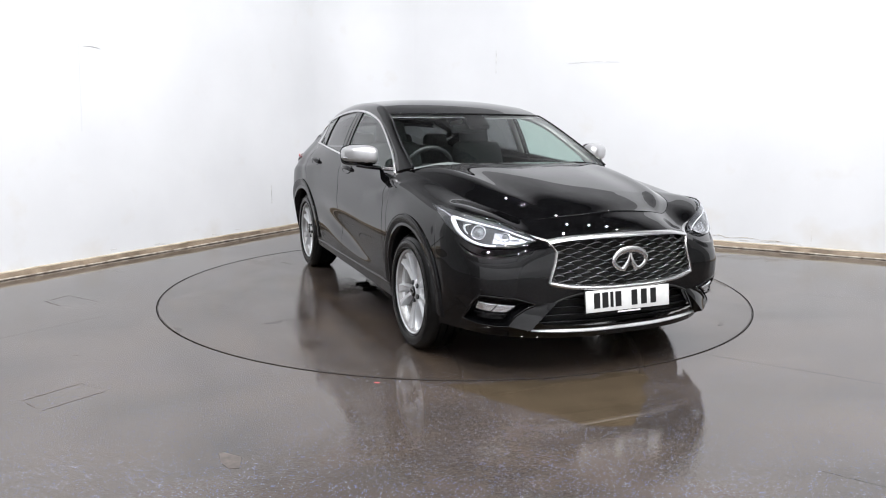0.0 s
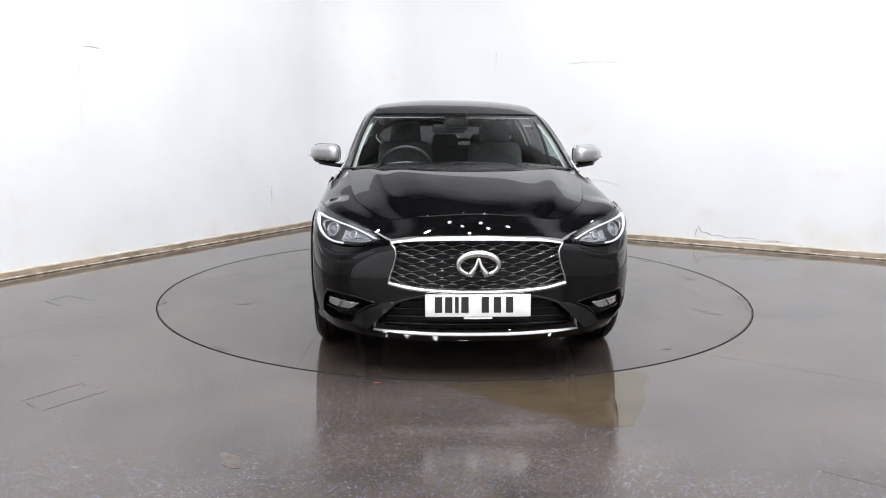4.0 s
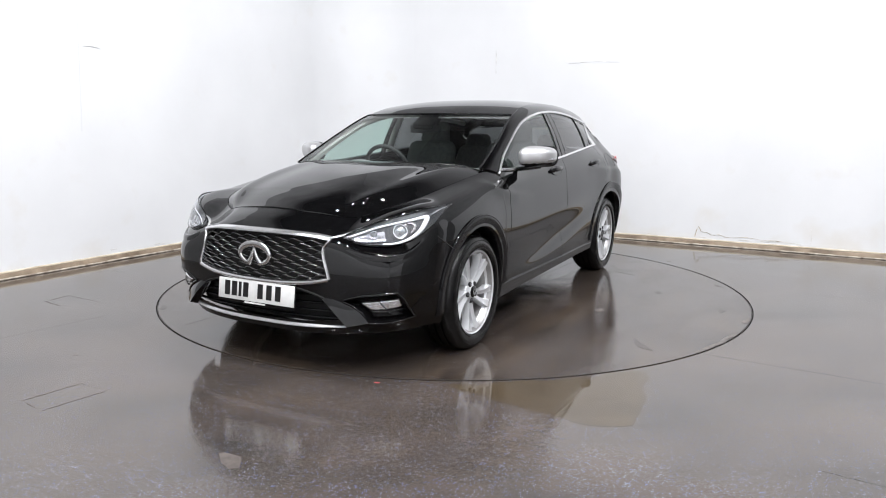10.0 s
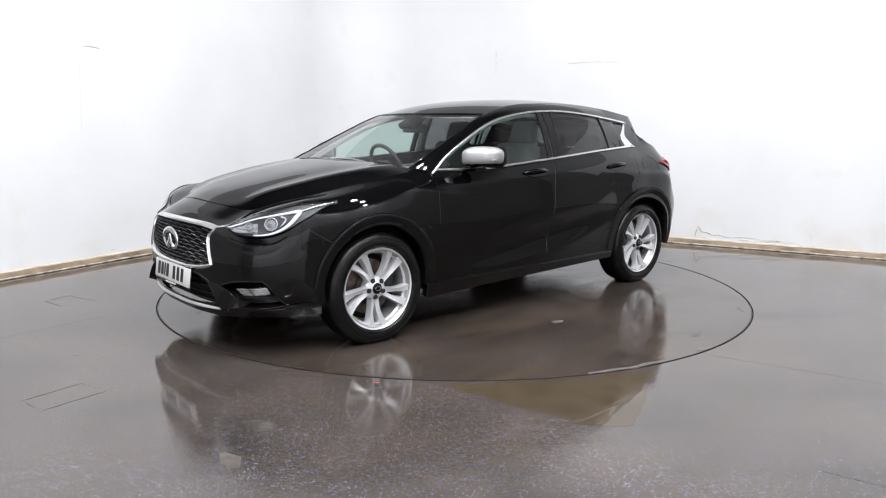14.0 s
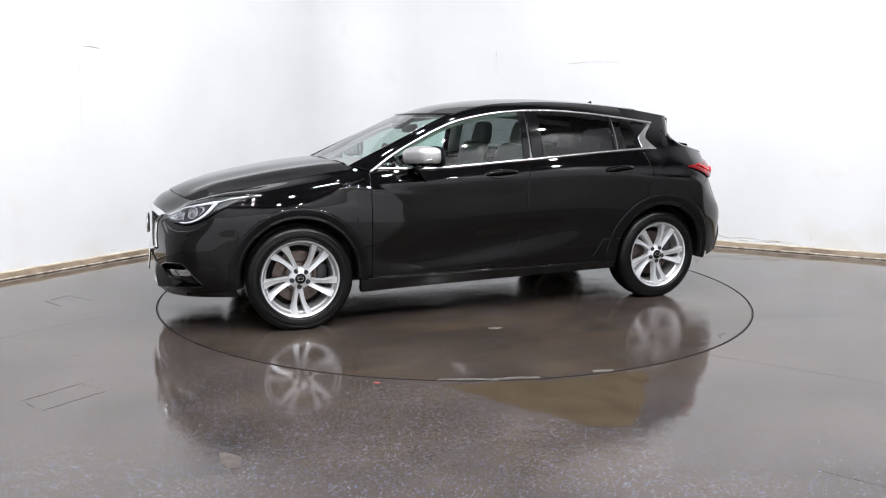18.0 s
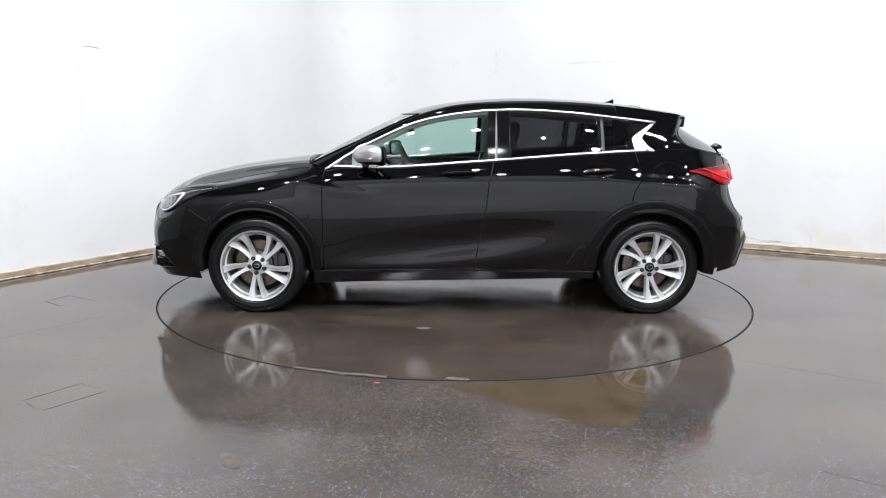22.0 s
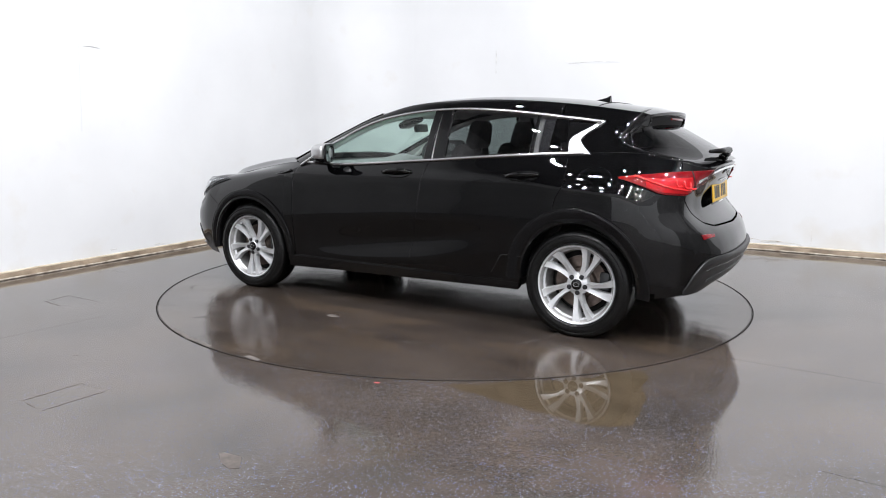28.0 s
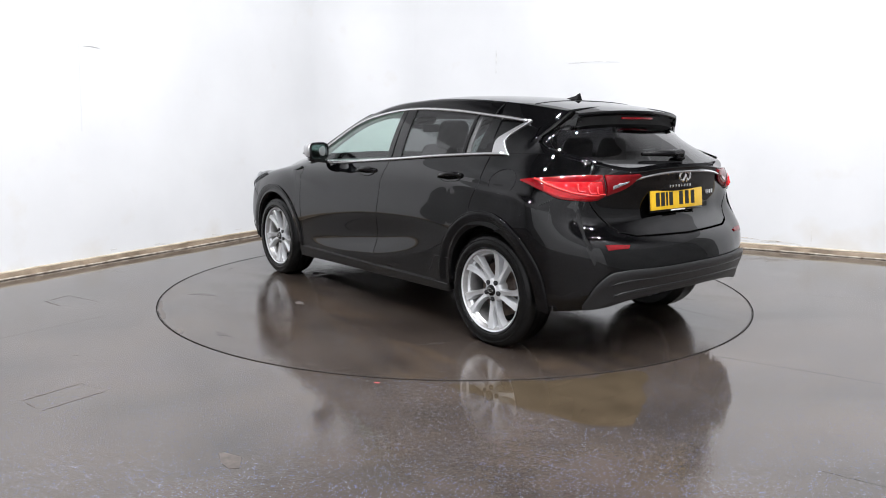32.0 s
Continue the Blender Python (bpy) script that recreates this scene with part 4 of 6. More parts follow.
    # rear window, spoiler
    n = 20
    ec = np.array([(-1.655, .455, 1.295), (-1.60, .530, 1.262), (-1.572, .615, 1.205), (-1.612, .638, 1.152), (-1.70, .630, 1.116), (-1.79, .616, 1.092), (-1.885, .602, 1.072)])
    e = Curve(ec).even(n)
    c = Curve([(-1.60, 0, 1.325), (-1.70, 0, 1.274), (-1.87, 0, 1.185), (-2.07, 0, 1.062)]).even(n)
    q = np.linspace(0, 1, 16)
    G = np.array([[(c[i, 0] + (e[i, 0] - c[i, 0]) * t ** 2.4, e[i, 1] * t, c[i, 2] + (e[i, 2] - c[i, 2]) * t ** 2.2) for t in q] for i in range(n)])
    full = np.concatenate([(G * (1, -1, 1))[:, ::-1], G[:, 1:]], 1)[::-1]
    rwin = mesh_ob("rear_window", *sheet(full, 0), "rear_tint", car, "dark tinted rear window")
    rwin.visible_shadow = False
    for sd in (0, -1):
        vv, ff = tube([p for p in full[:, sd]], 0.005, 6)
        mesh_ob("rear_window_seal", vv, ff, "gloss", rwin)
    # tailgate shelf that joins the glass to the tailgate
    s = np.linspace(13.0, 16, 30)
    a = LEV[6].at(s + 1)
    b = np.array([(p[0] + 0.035, p[1] * 0.97, p[2] + 0.022) for p in a])
    Gl = loft(a, b, 4)
    mesh_ob("tailgate_lip", *sheet(mirror_grid(Gl, False), 0.01), "paint", car)
    # spoiler
    G = []
    for t in np.linspace(-1, 1, 41):
        y = t * .480
        ez = 1.392 - 0.040 * abs(t) ** 2.6
        xr = -1.575
        xe = -1.725 + 0.070 * t * t
        ze = 1.365 - 0.022 * abs(t) ** 2.5
        G.append([(xr + 0.02, y, ez - 0.100), (xe + 0.055, y, ze - 0.100), (xe + 0.034, y, ze - 0.080), (xe + 0.020, y, ze - 0.032), (xe + 0.004, y, ze - 0.022), (xe, y, ze - 0.012), (xe + 0.004, y, ze - 0.003),
                  (xe + 0.02, y, ze + 0.001), (xe + 0.07, y, ze + 0.010), (xr, y, ez + 0.003), (xr + 0.02, y, ez + 0.003)])
    G = np.array(G)
    vv, ff = sheet(G[:, :5], 0)
    G = G[:, 3:]
    under = (vv, [tuple(reversed(f)) for f in ff])
    vv, ff = sheet(G, 0)
    ff = [tuple(reversed(f)) for f in ff]
    k = G.shape[1]
    ff += [tuple(range(k)), tuple(reversed(range(40 * k, 41 * k)))]
    sp = mesh_ob("roof_spoiler", vv, ff, "paint", car, "black roof spoiler", sharp=50)
    mesh_ob("spoiler_underside", *under, "under", sp, sharp=50)
    part("brake_lamp", box_bm((0.012, 0.30, 0.014), pose(-1.703, 0, 1.316, 0, 12, 0), 0.004), "red", car, "narrow red high-level brake lamp")
    # fins beside the rear window
    A = FINLINE.even(24) - (0.003, 0.004, 0.0)
    B = e[np.linspace(0, n - 1, 24).astype(int)]
    B = Curve(ec).even(24)
    both("spoiler_fin", *sheet(loft(A, B, 10, 0.010), 0.004), "paint", car, "gloss black fin beside the rear window")
    A = Curve([(-1.585, .505, 1.350), (-1.655, .482, 1.338)]).even(6)
    B = Curve([(-1.59, .530, 1.27), (-1.645, .490, 1.266)]).even(6)
    both("spoiler_end", *sheet(loft(B, A, 5, 0.003), 0.02), "gloss", car)
    seam = [(-1.334, y, by_x(ROOFC, -1.334)[2] + (by_x(EDGE, -1.334)[2] - by_x(ROOFC, -1.334)[2]) * (abs(y) / .53) ** 2.6 + 0.0015) for y in np.linspace(-.50, .50, 31)]
    mesh_ob("spoiler_joint", *tube(seam, 0.002, 5), "gap", car)
    # shark-fin aerial
    bm = bmesh.new()
    base = [(-.06, -.026), (.05, -.016), (.062, 0), (.05, .016), (-.06, .026)]
    lowv = [bm.verts.new((-1.19 + x, y, by_x(ROOFC, -1.19 + x)[2] - 0.004)) for x, y in base]
    topv = [bm.verts.new((-1.232 + x * 0.30, y * 0.16, by_x(ROOFC, -1.25)[2] + 0.034 - x * 0.15)) for x, y in base]
    for i in range(5):
        j = (i + 1) % 5
        bm.faces.new((lowv[i], lowv[j], topv[j], topv[i]))
    bm.faces.new(topv)
    part("aerial", bm, "gloss", car, "black shark-fin aerial")
    # rear wiper
    part("rear_wiper_base", box_bm((0.055, 0.075, 0.034), pose(-2.035, .055, 1.104, 0, -40, 0), 0.014, 3), "satin", car, "black rear wiper")
    vv, ff = tube([(-2.05, .05, 1.122), (-2.03, .18, 1.122), (-1.985, .33, 1.120)], lambda u: 0.024 - 0.013 * u, 8)
    mesh_ob("rear_wiper_arm", vv, ff, "satin", car)


def arches(car):
    for ax, nm in ((AXLE_F, "front_arch_trim"), (AXLE_R, "rear_arch_trim")):
        a = np.linspace(radians(-8 if ax > 0 else -2), radians(188 if ax < 0 else 186), 64)
        rows = []
        for t in a:
            row = []
            grow = 0.0 if ax > 0 else 0.018 + 0.010 * math.cos(t)
            for r, off in ((.440 + grow, -0.003), (.438 + grow, 0.006), (.430 + grow, 0.010), (.420 + grow * .9, 0.009), (.395 + grow * .4, 0.002), (.374, -0.006), (.366, -0.020)):
                x, z = ax + r * math.cos(t), ARCH_Z + r * math.sin(t)
                p = on_xz(x, max(z, 0.23), off)
                p[2] = z if z < 0.23 else p[2]
                row.append(p)
            p = row[-1].copy()
            p[1] -= 0.09
            row.append(p)
            rows.append(row)
        G = np.array(rows)
        trim = both(nm, *sheet(G, 0), "satin", car, "satin black wheel arch trim", sharp=70)
        for ob, sd in zip(trim, (1, -1)):
            both("trim_edge", *tube(G[6:-6, 1], 0.004, 6), "paint", ob, sides=(sd,))
        # liner
        G = np.array([[(ax + (.385) * math.cos(t), y, ARCH_Z + (.385) * math.sin(t)) for y in (.84, .7, .52)] for t in np.linspace(-.08, math.pi + .08, 32)])
        both("arch_liner", *sheet(G, 0), "under", car, "dark felt wheel arch liner")
        both("arch_liner_wall", [(ax + r * math.cos(t), .52, ARCH_Z + r * math.sin(t)) for t in np.linspace(-.08, math.pi + .08, 32) for r in (.02, .385)],
             [(2 * i, 2 * i + 1, 2 * i + 3, 2 * i + 2) for i in range(31)], "under", car)


def details(car):
    # door handles
    for x0, x1, z0, z1, nm in ((.085, -.150, .945, .955, "door_handle"), (-.865, -1.085, .955, .972, "door_handle")):
        c = np.array([on_xz(x0 + (x1 - x0) * t, z0 + (z1 - z0) * t, 0.004 + 0.026 * math.sin(math.pi * min(1, max(0, (t - .08) / .84))) ** 0.5) for t in np.linspace(0, 1, 16)])
        vv, ff = tube(c, lambda u: 0.013 + 0.003 * math.sin(math.pi * u), 10, flat=1.0)
        both(nm, vv, ff, "paint", car, "black door handle")
        a = np.linspace(0, 2 * math.pi, 29)[:-1]
        cx, cz = (x0 + x1) / 2, (z0 + z1) / 2 - 0.006
        cup = [on_xz(cx + .105 * math.cos(t), cz + .030 * math.sin(t), 0.0035) for t in a]
        mid = on_xz(cx, cz, 0.003)
        both("handle_cup", cup + [mid], [(i, (i + 1) % 28, 28)[::-1] for i in range(28)], "gloss", car)
        both("handle_cup_edge", *tube(cup, 0.0022, 5, closed=True), "paint", car)
    # fuel flap on the car's left
    a = np.linspace(0, 2 * math.pi, 41)[:-1]
    rim = [on_xz(-1.44 + .105 * math.cos(t), .955 + .072 * math.sin(t), 0.001) for t in a]
    both("fuel_flap_joint", *tube(rim, 0.0012, 5, closed=True), "gloss", car, sides=(1,))
    # vents behind the front wheels
    c = np.array([on_xz(x, z, 0.004) for x, z in ((.93, .925), (1.0, .905), (1.07, .893))])
    both("wing_vent", *tube(Curve(c).even(10), lambda u: 0.010 * (1 - 0.6 * u), 8), "gloss", car, "slim black wing vent")
    # mirrors
    bm = bmesh.new()
    bmesh.ops.create_icosphere(bm, subdivisions=4, radius=1)
    for v in bm.verts:
        x, y, z = v.co
        f = lambda q, e: math.copysign(abs(q) ** e, q)
        x, y, z = f(x, .75), f(y, .62), f(z, .68)
        w = 0.5 + 0.5 * y
        X = (x * 0.105 if x > 0 else x * 0.035) * (1 - 0.28 * w)
        Y = y * 0.108
        Z = z * 0.085 * (1 - 0.22 * w) + 0.01 * w
        v.co = Vector((.580 + X * 1.25 - 0.09 * w, .926 + Y, 1.068 + Z * 0.85))
    me = bpy.data.meshes.new("tmp")
    bm.to_mesh(me)
    vs = [tuple(v.co) for v in me.vertices]
    fs = [tuple(p.vertices) for p in me.polygons]
    bm.free()
    bpy.data.meshes.remove(me)
    zcut = lambda p: 1.022 + 0.012 * (p[1] - .8) / .25
    upper = [f for f in fs if sum(vs[i][2] - zcut(vs[i]) for i in f) >= 0]
    lower = [f for f in fs if sum(vs[i][2] - zcut(vs[i]) for i in f) < 0]
    caps = both("mirror_cap", vs, upper, "mirror_cap", car, "satin silver door mirror cap")
    for cap, sd in zip(caps, (1, -1)):
        both("mirror_base", vs, lower, "gloss", cap, sides=(sd,))
        both("mirror_arm", *tube([(.585, .96, 1.01), (.595, .87, .995), (.605, .79, .985)], lambda u: 0.026 - 0.004 * u, 8, flat=0.6), "gloss", cap, sides=(sd,))
        G = np.array([[(.500 - (y - .92) * .44, y, z) for z in np.linspace(1.018, 1.122, 3)] for y in np.linspace(.840, 1.010, 4)])
        both("mirror_glass", *sheet(G, 0.004), "mirror", cap, "mirror glass", sides=(sd,))
        rim_ = [(.496 - .042 * math.copysign(abs(math.cos(t)) ** .5, math.cos(t)), .924 + .096 * math.copysign(abs(math.cos(t)) ** .5, math.cos(t)), 1.069 + .059 * math.copysign(abs(math.sin(t)) ** .5, math.sin(t))) for t in np.linspace(0, 2 * math.pi, 41)[:-1]]
        both("mirror_bezel", *tube(rim_, 0.010, 6, closed=True, up=Vector((1, 0, 0))), "gloss", cap, sides=(sd,))
        both("mirror_indicator", *tube([(.61, .90, 1.045), (.59, .99, 1.05), (.54, 1.035, 1.055)], 0.006, 6), "lampsilver", cap, sides=(sd,))
    # seams: lower door moulding
    for x0, x1 in ((.88, -.15), (-.165, -.86)):
        c = np.array([on_xz(x, .292, 0.002) for x in np.linspace(x0, x1, 30)])
        both("door_moulding", *tube(c, 0.004, 6), "gloss", car)
    # stepped joint at the rear door's lower end
    c = np.array([on_xz(x, z, 0.0012) for x, z in ((-.775, .335), (-.80, .375), (-.835, .435), (-.845, .452), (-.86, .457), (-.92, .458), (-.985, .458))])
    both("lower_door_joint", *tube(c, 0.0022, 5), "gap", car)


def underbody(car):
    b = box_bm((2.75, 1.05, 0.10), pose(.35, 0, .25), 0.03)
    box_bm((1.85, 1.62, 0.10), pose(0, 0, .27), 0.03, bm=b)
    box_bm((0.45, 1.1, 0.10), pose(1.80, 0, .27), 0.04, bm=b)
    box_bm((0.75, 1.10, 0.10), pose(-1.62, 0, .47), 0.04, bm=b)
    part("floor_pan", b, "under", car, "dark underbody")
    part("silencer", box_bm((0.2, 0.55, 0.13), pose(-1.82, 0.20, .42), 0.05, 3), "under", car)
    mesh_ob("rear_axle", *tube([(-1.35, -.62, .30), (-1.38, -.3, .29), (-1.38, .3, .29), (-1.35, .62, .30)], 0.04, 10), "under", car)
    part("engine_block", box_bm((0.7, 0.9, 0.45), pose(1.45, 0, .55), 0.06), "under", car)


def interior(car):
    # door cards, tub, dashboard
    xs = np.linspace(.90, -.95, 20)
    G = np.array([[on_xz(x, z, -0.07) for z in (.34, .5, .7, .88, .955)] for x in xs])
    both("door_card", *sheet(G[::-1], 0.02), "dash", car, "dark door trim")
    part("cabin_floor", box_bm((1.9, 1.4, 0.06), pose(0, 0, .34), 0.02), "cloth", car)
    part("bulkhead", box_bm((0.05, 1.5, .60), pose(1.02, 0, .66), 0.01), "under", car)
    prof = [(1.02, .955), (.86, .985), (.72, .99), (.60, .965), (.52, .90), (.55, .70), (1.02, .60)]
    vv, ff = [], []
    for y in np.linspace(-.72, .72, 25):
        k = 0.035 * math.exp(-((y + .36) / .17) ** 2)
        vv += [(x, y, z + (k if 1 < i < 4 else 0)) for i, (x, z) in enumerate(prof)]
    n = len(prof)
    for i in range(24):
        for j in range(n - 1):
            ff.append((i * n + j, i * n + j + 1, (i + 1) * n + j + 1, (i + 1) * n + j))
    mesh_ob("dashboard", vv, ff, "dash", car, "dark soft dashboard", sharp=50)
    part("centre_console", box_bm((.9, .22, .3), pose(.15, 0, .5), 0.05), "dash", car)
    # steering wheel on the right-hand side
    a = np.linspace(0, 2 * math.pi, 41)[:-1]
    m = pose(.36, -.36, .945, 0, -66, 0)
    ring = [m @ Vector((.183 * math.cos(t), .183 * math.sin(t), 0)) for t in a]
    sw = mesh_ob("steering_wheel", *tube(ring, 0.016, 8, closed=True), "plastic", car, "black steering wheel")
    for t in (0, math.pi, -math.pi / 2 - 0):
        p = [m @ Vector((.04 * math.sin(t), .04 * math.cos(t), -0.02)), m @ Vector((.18 * math.sin(t), .18 * math.cos(t), 0))]
        mesh_ob("spoke", *tube(p, 0.016, 6), "lampsilver", sw)
    part("hub", box_bm((.13, .14, .05), m @ pose(0, 0, -0.02), 0.03, 3), "plastic", sw)
    vv, ff = tube([m @ Vector((0, 0, -0.03)), m @ Vector((0, 0, -.3))], 0.04, 8)
    mesh_ob("column", vv, ff, "plastic", sw)

    def seat(x, y, w, rear_seat=False):
        st = part("rear_seat" if rear_seat else "front_seat", box_bm((.52, w, .17), pose(x + .12, y, .54, 0, -8, 0), 0.06, 3), "cloth", car, "dark cloth seat")
        part("backrest", box_bm((.14, w, .54 if rear_seat else .58), pose(x - .19, y, .83 if rear_seat else .86, 0, -17, 0), 0.06, 3, taper=(.8, .82)), "cloth", st)
        for k in ((-.36, 0, .36) if rear_seat else (0,)):
            hz = 1.095 if rear_seat else 1.205
            part("headrest", box_bm((.10, .27, .20), pose(x - .325, y + k, hz, 0, -12, 0), 0.05, 3, taper=(.9, .85)), "cloth", st)
            for q in (-.05, .05):
                vv, ff = tube([(x - .30, y + k + q, hz - .16), (x - .32, y + k + q, hz - .05)], 0.007, 6)
                mesh_ob("headrest_post", vv, ff, "chrome", st)
    seat(-.10, .37, .52)
    seat(-.10, -.37, .52)
    seat(-.92, 0, 1.25, True)
    part("parcel_shelf", box_bm((.55, 1.15, .03), pose(-1.62, 0, 1.03), 0.01), "cloth", car, "dark parcel shelf")
    # inner pillar trims
    for x0, x1 in ((-.27, -.36), (-1.0, -1.03)):
        A = np.array([belt(x) for x in (x0, x1)])
        B = np.array([by_x(RAIL, x) for x in (x0, x1)])
        A[:, 1] -= .03
        B[:, 1] -= .03
        both("pillar_trim", *sheet(loft(A, B, 6, 0.01)[::-1], 0.01), "lining", car)
    top = RAIL.even(40) - (0, 0.03, 0.012)
    both("rail_trim", *tube(top, 0.022, 6), "lining", car)


def wheel(car, ax, sd):
    """One alloy wheel; its outer face points along +y before it is put in its place."""
    m = pose(ax, sd * .795, HUB_Z, 0, 0, 0) @ (Matrix() if sd > 0 else pose(0, 0, 0, 0, 0, 180)) 
    R = 0.243
    phase = 53 if ax > 0 else 40

    def put(vv):
        return [m @ Vector(v) for v in vv]
    # rim barrel, its shade put into a darker alloy, and lip
    vv, ff = lathe([(R - .012, -.16), (R - .03, -.12), (R - .045, -.05), (R - .03, .02), (R - .016, .055), (R - .008, .068), (R, .072), (R + .004, .066), (R + .004, -.16)], 72)
    w = mesh_ob("wheel", put(vv), ff, "dark_alloy", car, "silver five twin-spoke alloy wheel", sharp=40)
    vv, ff = lathe([(R - .030, .030), (R - .020, .044), (R - .012, .060), (R - .006, .0705), (R + .001, .0745), (R + .005, .067)], 72)
    mesh_ob("rim_lip", put(vv), ff, "alloy", w, sharp=50)
    W2 = WHEEL_R
    vv, ff = lathe([(R + .001, -.13), (R + .002, .062), (R + .012, .078), (R + .03, .086), (R + .05, .085), (W2 - .022, .074), (W2 - .012, .066), (W2 - .003, .052),
                    (W2, .035), (W2, .018), (W2 - .008, .016), (W2 - .008, .010), (W2, .008), (W2, -.028), (W2 - .008, -.03), (W2 - .008, -.036), (W2, -.038), (W2, -.075), (W2 - .008, -.077), (W2 - .008, -.083),
                    (W2 - .002, -.085), (W2 - .01, -.12), (W2 - .04, -.15), (R, -.14)], 96)
    mesh_ob("tyre", put(vv), ff, "tyre", w, "black road tyre", sharp=45)
    for r_ in (R + .016, R + .06):
        ring = [m @ Vector((r_ * math.cos(t), .083 if r_ < R + .03 else .082, r_ * math.sin(t))) for t in np.linspace(0, 2 * math.pi, 73)[:-1]]
        mesh_ob("tyre_bead", *tube(ring, 0.003, 5, closed=True), "tyre", w)
    # brake disc behind the spokes
    vv, ff = lathe([(.03, -.02), (.09, -.02), (.10, -.035), (.165, -.035), (.165, -.06), (.1, -.06)], 48)
    mesh_ob("brake_disc", put(vv), ff, "disc", w, "grey brake disc", sharp=30)
    vv, ff = lathe([(.001, -.075), (R - .03, -.09)], 40)
    mesh_ob("brake_shield", put(vv), ff, "under", w)
    part("brake_caliper", box_bm((.07, .08, .16), m @ pose(-.15, -.06, .0), 0.02), "lampdark", w)
    # hub
    vv, ff = lathe([(.001, .052), (.034, .052), (.036, .048), (.040, .046), (.062, .040), (.070, .030), (.072, .0), (.066, -.03)], 40)
    mesh_ob("hub", put(vv), ff, "alloy", w, sharp=40)
    vv, ff = lathe([(.001, .060), (.028, .059), (.033, .055), (.034, .048)], 32)
    mesh_ob("centre_cap", put(vv), ff, "gloss", w, "black centre cap", sharp=40)
    oval = [m @ Vector((.018 * math.cos(t), .061, .012 * math.sin(t))) for t in np.linspace(0, 2 * math.pi, 25)[:-1]]
    mesh_ob("cap_badge", *tube(oval, 0.0022, 5, closed=True, up=Vector((0, 1, 0))), "chrome", w)
    for k in range(5):
        a0 = radians(phase + 72 * k)
        # each nut sits in a dark pocket at the root of a pair of spokes
        b = a0 + radians(9)
        at = Vector((.053 * math.cos(b), .008, .053 * math.sin(b)))
        vv, ff = lathe([(.001, .0385), (.0135, .0385), (.0145, .041), (.0145, .02)], 16)
        mesh_ob("nut_pocket", [m @ (Vector(v) + at) for v in vv], ff, "under", w, sharp=40)
        vv, ff = lathe([(.001, .0435), (.0075, .0435), (.0095, .041), (.0105, .038)], 6)
        mesh_ob("wheel_nut", [m @ (Vector(v) + at) for v in vv], ff, "nut", w, sharp=40)
        for q, (t0, t1, wd0, wd1) in enumerate(((2, -12.0, .036, .044), (17, 11.5, .034, .054))):
            G = []
            for u in np.linspace(0, 1, 14):
                r = .046 + (R - .009 - .046) * u
                t = a0 + radians(t0 + (t1 - t0) * u ** 0.75 + 1.5 * math.sin(math.pi * u))
                half = (wd0 + (wd1 - wd0) * u ** 1.6) / 2 * (1 - 0.30 * math.sin(math.pi * min(1, u * 1.05)) ** 1.3)
                d = Vector((math.cos(t), 0, math.sin(t)))
                e = Vector((-math.sin(t), 0, math.cos(t)))
                yy = .040 + .021 * u ** 1.25 - 0.004 * math.sin(math.pi * u)
                tw = 0.012 if q else -0.012
                row = [(-1.16, -.045), (-1.0, -.008), (-.84, .0015), (0, -.001), (.84, .0015), (1.0, -.008), (1.16, -.045)]
                G.append([m @ (d * r + e * (half * a) + Vector((0, yy + b_ + tw * a * 0.5 * math.sin(math.pi * u), 0))) for a, b_ in row])
            vv, ff = sheet(np.array([[tuple(v) for v in r_] for r_ in G]), 0)
            mesh_ob("spoke", vv, ff, "alloy", w, sharp=30)


